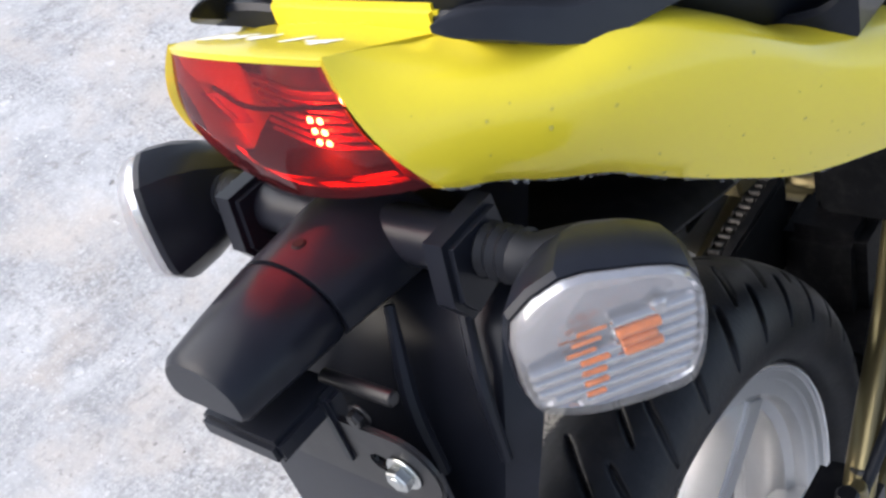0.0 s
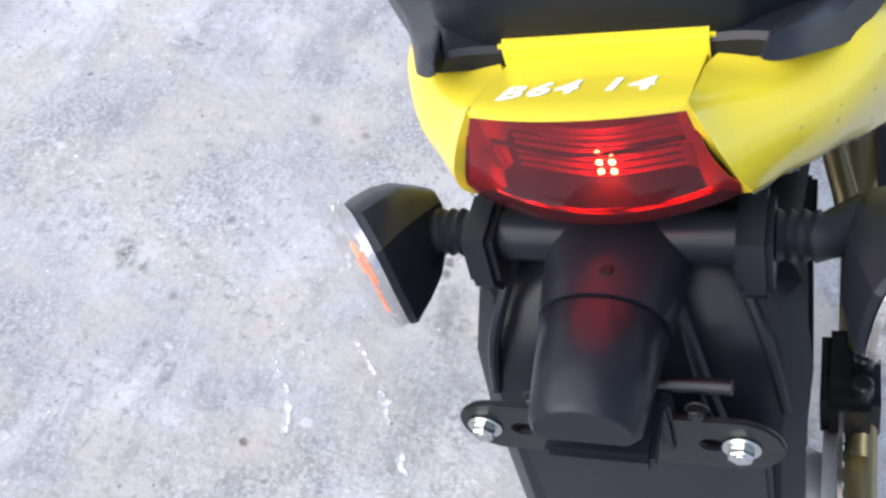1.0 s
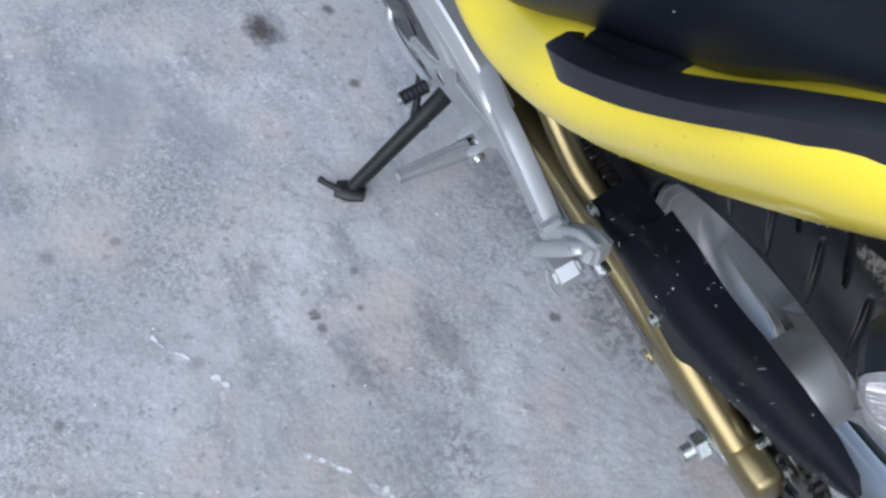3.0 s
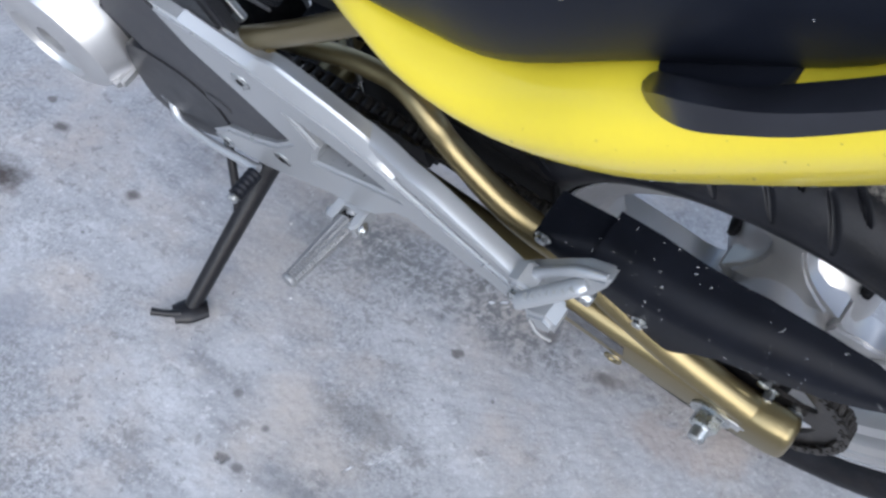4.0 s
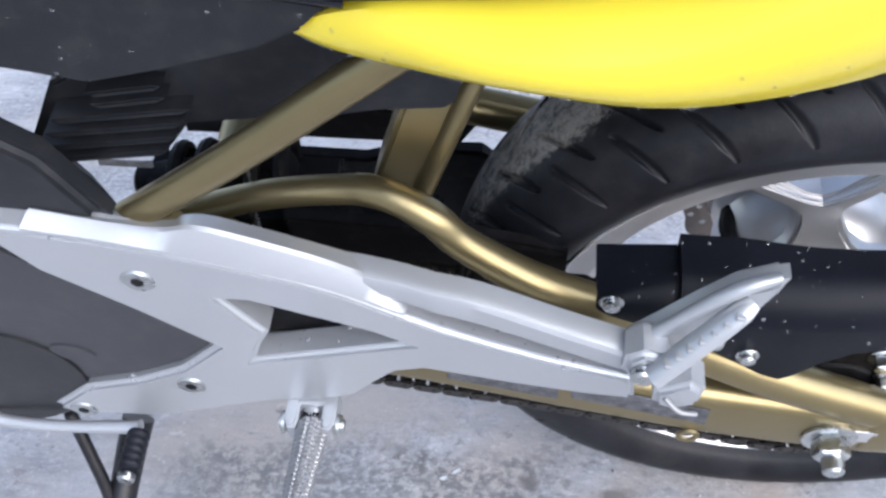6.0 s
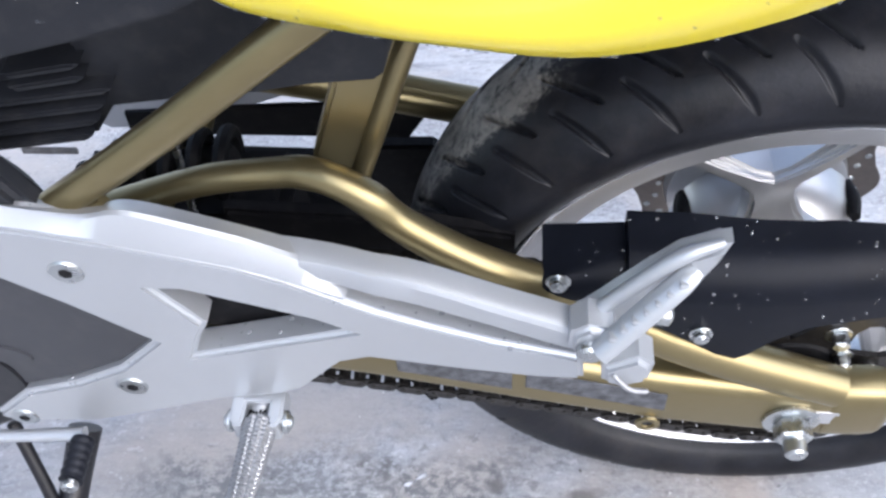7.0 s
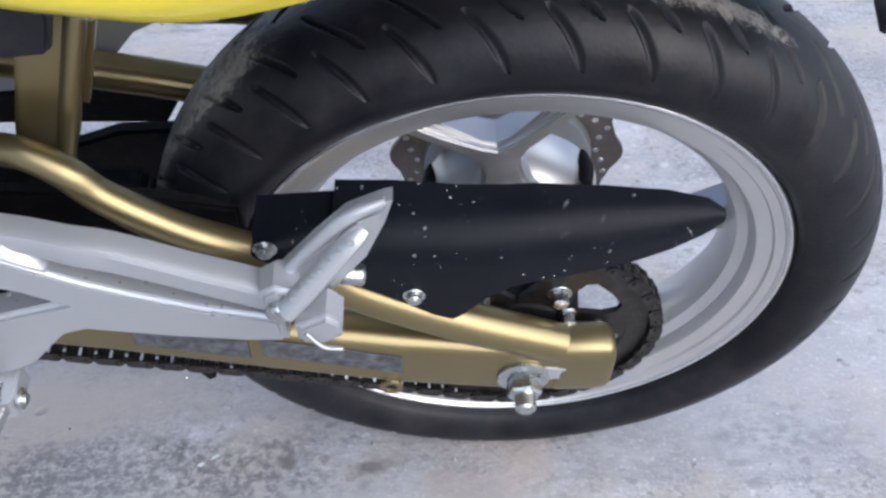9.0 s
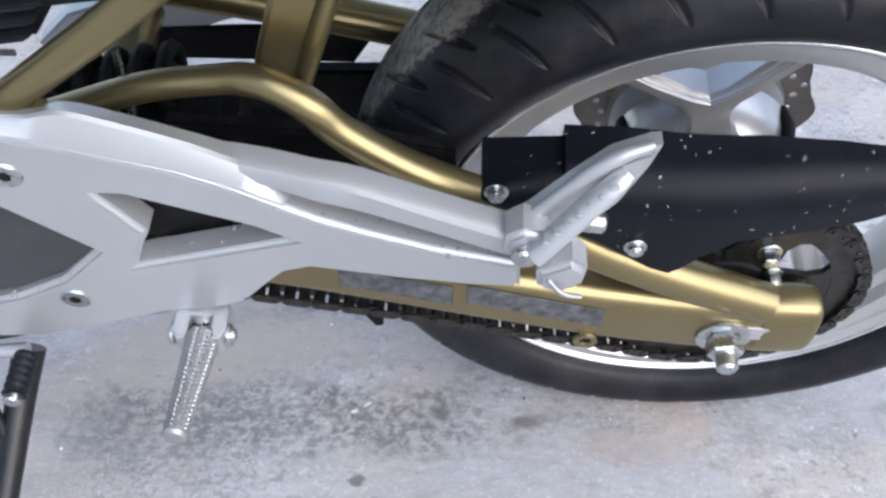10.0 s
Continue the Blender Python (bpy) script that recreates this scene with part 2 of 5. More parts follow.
def bolt(p, n, r=0.006, hgt=0.005, hexed=True):
    """A flange, a head and a recessed or hexagonal drive."""
    p, n = Vector(p), Vector(n).normalized()
    bm = rod(p, p + n * 0.0016, r * 1.35, 18, 0.0006)
    rod(p + n * 0.0014, p + n * hgt, r * 0.92, 6 if hexed else 18, 0.0008, bm=bm)
    rod(p + n * (hgt - 0.0004), p + n * (hgt + 0.0006), r * 0.5, 10, 0.0003, bm=bm)
    return bm


def slab(outline, y0, y1, bevel=0.002, holes=(), shift=None, segs=2):
    """A plate cut along an outline of (x, z), from depth y0 to y1, with rounded edges. shift(x, z): extra depth y."""
    bm = bmesh.new()
    edges = []
    for loop in (outline, *holes):
        vs = [bm.verts.new((x, y0, z)) for x, z in loop]
        edges += [bm.edges.new((a, b)) for a, b in zip(vs, vs[1:] + vs[:1])]
    bmesh.ops.triangle_fill(bm, edges=edges, use_beauty=True, use_dissolve=False)
    got = bmesh.ops.extrude_face_region(bm, geom=bm.faces[:])
    for e in got["geom"]:
        if isinstance(e, bmesh.types.BMVert):
            e.co.y = y1
    bmesh.ops.recalc_face_normals(bm, faces=bm.faces)
    if bevel:
        sharp = [e for e in bm.edges if len(e.link_faces) == 2 and e.calc_face_angle() > 0.9
                 and abs(e.verts[0].co.y - e.verts[1].co.y) < 1e-6]
        bmesh.ops.bevel(bm, geom=sharp, offset=bevel, segments=segs, affect="EDGES", clamp_overlap=True)
    if shift:
        for v in bm.verts:
            v.co.y += shift(v.co.x, v.co.z)
    return bm


def rounded(pts, n=4):
    """A smooth closed outline through the points."""
    p = list(pts)
    full = spline(p[-2:] + p + p[:3], n)
    return [tuple(q) for q in full[2 * n:-2 * n - 1 + 0][:len(p) * n]]


def box(lo, hi, bevel=0.002):
    bm = bmesh.new()
    bmesh.ops.create_cube(bm, size=1)
    for v in bm.verts:
        v.co = Vector([a + (c + 0.5) * (b - a) for a, b, c in zip(lo, hi, v.co)])
    if bevel:
        bmesh.ops.bevel(bm, geom=bm.edges[:], offset=bevel, segments=2, affect="EDGES")
    return bm


def lathe(profile, seg=96, closed=True, bm=None):
    """Turns a profile of (y, r) about the axle."""
    bm = bm or bmesh.new()
    cols = []
    for k in range(seg):
        w = 2 * math.pi * k / seg
        cols.append([bm.verts.new((r * math.cos(w), y, r * math.sin(w))) for y, r in profile])
    n = len(profile)
    for k in range(seg):
        a, b = cols[k], cols[(k + 1) % seg]
        for i in range(n if closed else n - 1):
            j = (i + 1) % n
            bm.faces.new((a[i], a[j], b[j], b[i]))
    return bm


def flip(bm):
    for v in bm.verts:
        v.co.y = -v.co.y
    bmesh.ops.reverse_faces(bm, faces=bm.faces)
    return bm


def drops(host, n, seed, lo=0.0005, hi=0.0016, facing=(0, 0.3, 1), least=0.35, keep=None, water=WATER):
    """Water drops standing on a part, joined into one piece."""
    rng = random.Random(seed)
    me = host.data
    me.calc_loop_triangles()
    f = Vector(facing).normalized()
    tris, acc, tot = [], [], 0.0
    for t in me.loop_triangles:
        a, b, c = (me.vertices[i].co for i in t.vertices)
        if t.normal.dot(f) > least and t.area > 0 and (keep is None or keep((a + b + c) / 3)):
            tot += t.area
            tris.append((a, b, c, t.normal))
            acc.append(tot)
    if not tris:
        return
    bm = bmesh.new()
    for _ in range(n):
        x = rng.random() * tot
        i = int(np.searchsorted(acc, x))
        a, b, c, nn = tris[min(i, len(tris) - 1)]
        u, v = rng.random(), rng.random()
        if u + v > 1:
            u, v = 1 - u, 1 - v
        p = a + (b - a) * u + (c - a) * v
        r = lo + (hi - lo) * rng.random() ** 2.2
        s = nn.orthogonal().normalized()
        w = nn.cross(s)
        sx = 1 + 0.5 * rng.random()
        rings(bm, [[p + (s * math.cos(q) * sx + w * math.sin(q)) * r * k + nn * r * hgt
                    for q in (math.pi * j / 4 for j in range(8))] for k, hgt in ((1, -0.05), (0.85, 0.4), (0.4, 0.7))])
    ob = part("water_bead", bm, water, host, "clear beads of rain water", 60)
    tagged(ob, kind="stuff")


# ---- ground ----
def concrete():
    m = material("concrete", (0.415, 0.42, 0.435), 0.8, 0, 0.10, 1.6, 0.6, 160)
    nt = m.node_tree
    b = nt.nodes["Principled BSDF"]
    co = next(n for n in nt.nodes if n.type == "TEX_COORD")
    src = b.inputs["Base Color"].links[0].from_socket

    def tex(sc, detail, rg, kind="ShaderNodeTexNoise"):
        n = nt.nodes.new(kind)
        n.inputs["Scale"].default_value = sc
        if kind == "ShaderNodeTexNoise":
            n.inputs["Detail"].default_value, n.inputs["Roughness"].default_value = detail, rg
        nt.links.new(co.outputs["Object"], n.inputs["Vector"])
        return n.outputs[0]

    def rng(s, lo, hi, a=0.0, c=1.0):
        r = nt.nodes.new("ShaderNodeMapRange")
        for i, val in enumerate((lo, hi, a, c), 1):
            r.inputs[i].default_value = val
        nt.links.new(s, r.inputs[0])
        return r.outputs[0]

    def math2(op, a, c):
        n = nt.nodes.new("ShaderNodeMath")
        n.operation = op
        for i, val in enumerate((a, c)):
            if isinstance(val, (int, float)):
                n.inputs[i].default_value = val
            else:
                nt.links.new(val, n.inputs[i])
        return n.outputs[0]

    def over(fac, under, colour):
        x = nt.nodes.new("ShaderNodeMix")
        x.data_type = "RGBA"
        nt.links.new(fac, x.inputs[0])
        nt.links.new(under, x.inputs[6])
        x.inputs[7].default_value = (*colour, 1)
        return x.outputs[2]

    mp = nt.nodes.new("ShaderNodeMapping")
    mp.inputs["Rotation"].default_value, mp.inputs["Scale"].default_value = (0, 0, radians(-28)), (1, 3.2, 1)
    nt.links.new(co.outputs["Object"], mp.inputs["Vector"])

    def streak(sc, detail, rg):
        n = nt.nodes.new("ShaderNodeTexNoise")
        n.inputs["Scale"].default_value, n.inputs["Detail"].default_value, n.inputs["Roughness"].default_value = sc, detail, rg
        nt.links.new(mp.outputs[0], n.inputs["Vector"])
        return n.outputs[0]

    def dots(sc, size, share):
        """Round flecks in some of the cells of a random net, with ragged rims."""
        v = nt.nodes.new("ShaderNodeTexVoronoi")
        v.inputs["Scale"].default_value = sc
        w = nt.nodes.new("ShaderNodeMix")
        w.data_type = "VECTOR"
        w.inputs[0].default_value = 0.012
        nt.links.new(co.outputs["Object"], w.inputs[4])
        wn = nt.nodes.new("ShaderNodeTexNoise")
        wn.inputs["Scale"].default_value = sc * 6
        nt.links.new(co.outputs["Object"], wn.inputs["Vector"])
        nt.links.new(wn.outputs[1], w.inputs[5])
        nt.links.new(w.outputs[1], v.inputs["Vector"])
        sp = nt.nodes.new("ShaderNodeSeparateColor")
        nt.links.new(v.outputs["Color"], sp.inputs[0])
        pick = rng(sp.outputs[0], 1 - share - 0.01, 1 - share + 0.01)
        lim = math2("MULTIPLY", sp.outputs[1], size)
        return math2("MULTIPLY", pick, rng(math2("SUBTRACT", v.outputs["Distance"], lim), 0.035, -0.01))

    col = over(rng(tex(1.4, 6, 0.55), 0.40, 0.62, 0, 0.45), src, (0.295, 0.30, 0.312))         # damp grey drifts
    col = over(rng(tex(4.1, 9, 0.62), 0.45, 0.64, 0, 0.72), col, (0.58, 0.585, 0.60))        # pale worn skin
    patch = rng(tex(3.1, 8, 0.62), 0.46, 0.60)
    col = over(math2("MULTIPLY", rng(streak(5.2, 12, 0.72), 0.47, 0.68, 0, 0.85), rng(tex(2.2, 4, 0.5), 0.42, 0.56)), col, (0.16, 0.165, 0.18))   # streaky smudges
    col = over(rng(tex(24, 10, 0.68), 0.45, 0.70, 0, 0.42), col, (0.25, 0.25, 0.252))        # mottling
    col = over(math2("MULTIPLY", rng(tex(140, 6, 0.68), 0.46, 0.60), rng(patch, 0, 1, 0.05, 0.70)), col, (0.15, 0.15, 0.155))   # speckle in patches
    col = over(math2("MULTIPLY", rng(tex(430, 3, 0.7), 0.50, 0.60), rng(patch, 0, 1, 0.10, 0.60)), col, (0.17, 0.17, 0.172))      # fine grit
    col = over(rng(tex(170, 4, 0.65), 0.54, 0.70, 0, 0.50), col, (0.66, 0.66, 0.67))         # pale grains
    col = over(rng(tex(5.5, 9, 0.66), 0.47, 0.64, 0, 0.72), col, (0.45, 0.405, 0.37))          # rusty bloom
    col = over(rng(tex(2.7, 8, 0.6), 0.50, 0.66, 0, 0.42), col, (0.485, 0.45, 0.41))          # beige drifts
    col = over(math2("MULTIPLY", dots(17, 0.15, 0.30), 0.45), col, (0.64, 0.64, 0.65))       # pale flecks
    col = over(math2("MULTIPLY", dots(23, 0.14, 0.34), 0.60), col, (0.23, 0.222, 0.22))      # grey flecks
    col = over(math2("MULTIPLY", dots(11, 0.08, 0.85), 0.85), col, (0.14, 0.13, 0.125))      # pits
    col = over(math2("MULTIPLY", dots(37, 0.11, 0.30), 0.80), col, (0.16, 0.15, 0.15))       # small pits
    col = over(math2("MULTIPLY", rng(streak(34, 9, 0.72), 0.54, 0.64, 0, 0.55), rng(tex(6.5, 5, 0.6), 0.45, 0.58)), col, (0.22, 0.222, 0.23))      # fine drag marks
    col = over(math2("MULTIPLY", rng(streak(27, 9, 0.74), 0.57, 0.66, 0, 0.50), rng(tex(7.5, 5, 0.6), 0.47, 0.60)), col, (0.66, 0.665, 0.68))
    col = over(math2("MULTIPLY", rng(tex(46, 10, 0.70), 0.565, 0.60, 0, 0.62), rng(tex(3.7, 5, 0.6), 0.40, 0.54)), col, (0.215, 0.21, 0.205))      # flaked skin
    col = over(math2("MULTIPLY", rng(tex(58, 9, 0.72), 0.58, 0.61, 0, 0.60), rng(tex(4.4, 5, 0.6), 0.46, 0.60)), col, (0.66, 0.66, 0.665))
    sep = nt.nodes.new("ShaderNodeSeparateXYZ")
    nt.links.new(co.outputs["Object"], sep.inputs[0])
    wob = rng(tex(16, 6, 0.7), 0, 1, -0.5, 0.5)
    grit = rng(tex(85, 9, 0.74), 0.45, 0.57)            # large patches are broken up into specks
    for x0, y0, rx, ry, colour, amt in ((0.980, 0.232, 0.042, 0.034, (0.06, 0.047, 0.042), 0.96),
                                        (0.333, 0.334, 0.05, 0.035, (0.17, 0.17, 0.18), -0.9),
                                        (0.197, 0.279, 0.05, 0.04, (0.17, 0.17, 0.18), -0.9),
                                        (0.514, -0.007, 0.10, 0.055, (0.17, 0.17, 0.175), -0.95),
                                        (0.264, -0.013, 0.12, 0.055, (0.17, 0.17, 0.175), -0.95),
                                        (0.364, -0.047, 0.05, 0.03, (0.16, 0.155, 0.15), -0.9),
                                        (0.042, 0.014, 0.06, 0.03, (0.36, 0.31, 0.28), 0.6),
                                        (0.301, 0.809, 0.0220, 0.0130, (0.17, 0.165, 0.165), -0.95),
                                        (0.274, 0.777, 0.0200, 0.0120, (0.17, 0.165, 0.165), -0.95),
                                        (0.403, 0.693, 0.0060, 0.0060, (0.17, 0.165, 0.165), 0.70),
                                        (0.245, 0.711, 0.0060, 0.0050, (0.17, 0.165, 0.165), 0.70),
                                        (0.411, 0.359, 0.0050, 0.0050, (0.17, 0.165, 0.165), 0.80),
                                        (0.126, 0.666, 0.0200, 0.0090, (0.17, 0.165, 0.165), -0.95),
                                        (0.152, 0.714, 0.0140, 0.0100, (0.17, 0.165, 0.165), -0.95),
                                        (0.479, 0.286, 0.0060, 0.0060, (0.17, 0.165, 0.165), 0.80),
                                        (0.421, 0.302, 0.0060, 0.0060, (0.17, 0.165, 0.165), 0.85),
                                        (0.411, 0.359, 0.0075, 0.0060, (0.17, 0.165, 0.165), 0.75),
                                        (0.421, 0.518, 0.0100, 0.0080, (0.17, 0.165, 0.165), 0.50),
                                        (0.327, 0.220, 0.0700, 0.0220, (0.17, 0.165, 0.165), 0.45),
                                        (0.898, 0.474, 0.10, 0.06, (0.24, 0.25, 0.29), 0.5),
                                        (0.296, 0.803, 0.03, 0.018, (0.16, 0.15, 0.145), -0.95),
                                        (0.337, 0.340, 0.045, 0.020, (0.21, 0.215, 0.225), 0.55),
                                        (0.785, 0.397, 0.09, 0.05, (0.24, 0.25, 0.28), 0.55),
                                        (0.893, 0.515, 0.12, 0.06, (0.25, 0.26, 0.285), 0.5),
                                        (0.842, 0.690, 0.07, 0.04, (0.25, 0.26, 0.28), 0.5),
                                        (0.812, 0.142, 0.011, 0.009, (0.13, 0.12, 0.115), 0.9),
                                        (0.994, 0.113, 0.013, 0.010, (0.12, 0.11, 0.105), 0.9),
                                        (0.652, 0.650, 0.016, 0.010, (0.22, 0.205, 0.195), 0.8),
                                        (0.645, 0.561, 0.010, 0.008, (0.20, 0.19, 0.18), 0.8),
                                        (0.227, -0.026, 0.014, 0.011, (0.16, 0.15, 0.145), 0.85),
                                        (0.136, -0.017, 0.016, 0.010, (0.16, 0.15, 0.145), 0.85),
                                        (0.45, -0.13, 0.22, 0.06, (0.47, 0.435, 0.40), 0.8),
                                        (-0.025, -0.02, 0.03, 0.05, (0.45, 0.385, 0.335), 0.6),
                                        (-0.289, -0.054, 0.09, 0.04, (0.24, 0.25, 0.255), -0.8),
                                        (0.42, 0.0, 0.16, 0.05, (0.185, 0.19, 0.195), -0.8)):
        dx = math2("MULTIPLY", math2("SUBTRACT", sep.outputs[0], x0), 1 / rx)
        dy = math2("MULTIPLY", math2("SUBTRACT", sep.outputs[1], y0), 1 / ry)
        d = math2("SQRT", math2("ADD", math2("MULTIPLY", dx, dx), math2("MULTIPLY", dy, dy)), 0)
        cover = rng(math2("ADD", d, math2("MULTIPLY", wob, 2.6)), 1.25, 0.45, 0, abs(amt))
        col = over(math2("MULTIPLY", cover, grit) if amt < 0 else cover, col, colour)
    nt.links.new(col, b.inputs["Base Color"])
    bp = next(n for n in nt.nodes if n.type == "BUMP")
    bp.inputs["Distance"].default_value = 0.0026
    bp.inputs["Strength"].default_value = 0.8
    hsum = math2("ADD", math2("ADD", math2("MULTIPLY", tex(9, 10, 0.62), 2.5), math2("MULTIPLY", tex(75, 4, 0.6), 0.8)), math2("MULTIPLY", dots(11, 0.07, 0.5), -0.8))
    nt.links.new(hsum, bp.inputs["Height"])
    return m


CONCRETE = concrete()


def make_ground():
    bm = bmesh.new()
    ax = [-400, -60, -12, -4] + [i * 0.05 for i in range(-40, 41)] + [4, 12, 60, 400]
    for j, y in enumerate(ax):
        for i, x in enumerate(ax):
            z = 0.0
            if abs(x) < 1.9 and abs(y) < 1.9 and math.hypot(x, y) > 0.12 and math.hypot(x - 0.62, y - 0.25) > 0.12:
                z = 0.0022 * noise.noise(Vector((x * 3, y * 3, 0.3)))
            bm.verts.new((x, y, z))
    bm.verts.ensure_lookup_table()
    n = len(ax)
    for j in range(n - 1):
        for i in range(n - 1):
            a = j * n + i
            bm.faces.new((bm.verts[a], bm.verts[a + 1], bm.verts[a + n + 1], bm.verts[a + n]))
    g = part("ground", bm, CONCRETE, None, "weathered pale grey concrete, stained and scratched", 60)
    return tagged(g, category="ground", kind="structure")


GROUND = make_ground()


def scrape_skin():
    """Crushed cement, thin and broken where the scrape fades out."""
    m = material("crushed_cement", (0.74, 0.745, 0.76), 0.9, 0, 0.08, 60)
    nt = m.node_tree
    at, n, mul, r, tr, mx, co = (nt.nodes.new("ShaderNode" + k) for k in ("Attribute", "TexNoise", "Math", "MapRange", "BsdfTransparent", "MixShader", "TexCoord"))
    at.attribute_name = "body"
    n.inputs["Scale"].default_value, n.inputs["Detail"].default_value = 110, 5
    nt.links.new(co.outputs["Object"], n.inputs["Vector"])
    mul.operation = "MULTIPLY"
    nt.links.new(at.outputs["Fac"], mul.inputs[0])
    nt.links.new(n.outputs[0], mul.inputs[1])
    for i, val in enumerate((0.12, 0.46, 0.0, 0.9), 1):
        r.inputs[i].default_value = val
    nt.links.new(mul.outputs[0], r.inputs[0])
    nt.links.new(r.outputs[0], mx.inputs[0])
    nt.links.new(tr.outputs[0], mx.inputs[1])
    nt.links.new(nt.nodes["Principled BSDF"].outputs[0], mx.inputs[2])
    nt.links.new(mx.outputs[0], nt.nodes["Material Output"].inputs[0])
    return m


def scratches():
    """White scrapes in the concrete: thin ragged skins of crushed cement."""
    rng = random.Random(8)
    bm = bmesh.new()
    body = bm.verts.layers.float.new("body")
    for x0, y0, x1, y1, w in ((0.490, 0.567, 0.421, 0.525, 0.0020), (0.407, 0.515, 0.356, 0.484, 0.0036), (0.262, 0.449, 0.198, 0.394, 0.0030), (0.198, 0.394, 0.140, 0.361, 0.0052), (0.114, 0.341, 0.068, 0.316, 0.0030),
                              (0.204, 0.550, 0.139, 0.499, 0.0020), (0.142, 0.500, 0.083, 0.482, 0.0034), (0.303, 0.644, 0.239, 0.601, 0.0014), (0.318, 0.295, 0.272, 0.210, 0.0014), (0.330, -0.020, 0.300, -0.045, 0.002)):
        n = max(8, int(math.hypot(x1 - x0, y1 - y0) / 0.004))
        run, prof = [], (-1.0, -0.5, 0.0, 0.5, 1.0)
        for i in range(n + 1):
            f = i / n
            g = noise.noise(Vector((f * 5, x0 * 50, 0)))
            wid = 2.6 * w * (0.75 + 0.7 * g + 0.2 * rng.random())
            c = Vector((x0 + (x1 - x0) * f, y0 + (y1 - y0) * f, 0))
            s_ = Vector((-(y1 - y0), x1 - x0, 0)).normalized()
            c += s_ * (0.006 * noise.noise(Vector((f * 3, y0 * 20, 2))) + 0.0008 * (rng.random() - 0.5))
            zz = 0.0022 * noise.noise(Vector((c.x * 3, c.y * 3, 0.3)))
            run.append(([c + s_ * (wid * q) + Vector((0, 0, zz + 0.0006 + 0.0004 * (1 - abs(q)))) for q in prof], max(0.0, min(1.0, 0.75 + 1.3 * g)) * min(1, 6 * min(f, 1 - f))))
        vs = rings(bm, [p for p, _ in run], closed=False, caps=False)
        for row, (_, amt) in zip(vs, run):
            for v, q in zip(row, prof):
                v[body] = amt * (1 - abs(q)) ** 0.8
    sc = part("scrape", bm, scrape_skin(), GROUND, "white scrape marks", 80)
    tagged(sc, kind="stuff")


scratches()


def grit():
    rng = random.Random(4)
    groups = {}
    for k in range(520):
        x, y = rng.uniform(-0.7, 1.3), rng.uniform(-0.9, 1.4)
        r = 0.0006 + 0.0021 * rng.random() ** 3
        key = "pale" if rng.random() < 0.55 else "dark"
        bm = groups.setdefault(key, bmesh.new())
        zz = 0.0022 * noise.noise(Vector((x * 3, y * 3, 0.3)))
        a0 = rng.random() * 6
        lo = [(x + r * (0.7 + 0.5 * rng.random()) * math.cos(a0 + q), y + r * (0.7 + 0.5 * rng.random()) * math.sin(a0 + q), zz - 0.0003) for q in (0, 1.2, 2.4, 3.7, 5)]
        hi = [(x + (p[0] - x) * 0.6, y + (p[1] - y) * 0.6, zz + r * 0.8) for p in lo]
        rings(bm, [lo, hi])
    for key, colour in (("pale", (0.7, 0.69, 0.67)), ("dark", (0.10, 0.095, 0.09))):
        tagged(part("grit", groups[key], material(key + "_grit", colour, 0.9, 0, 0.3, 90), GROUND, key + " grains of grit", 20), kind="stuff")


grit()

# ---- motorcycle ----
BIKE = new("motorcycle")
BIKE.empty_display_size = 0.1
BIKE.matrix_world = pose(0, 0, AXLE, LEAN)
tagged(BIKE, "yellow and black motorcycle with gold swingarm leaning on its stand", "motorcycle")


# rear wheel
WHEEL = new("rear_wheel")
WHEEL.parent = BIKE
tagged(WHEEL, "cast silver rear wheel with three forked spokes")


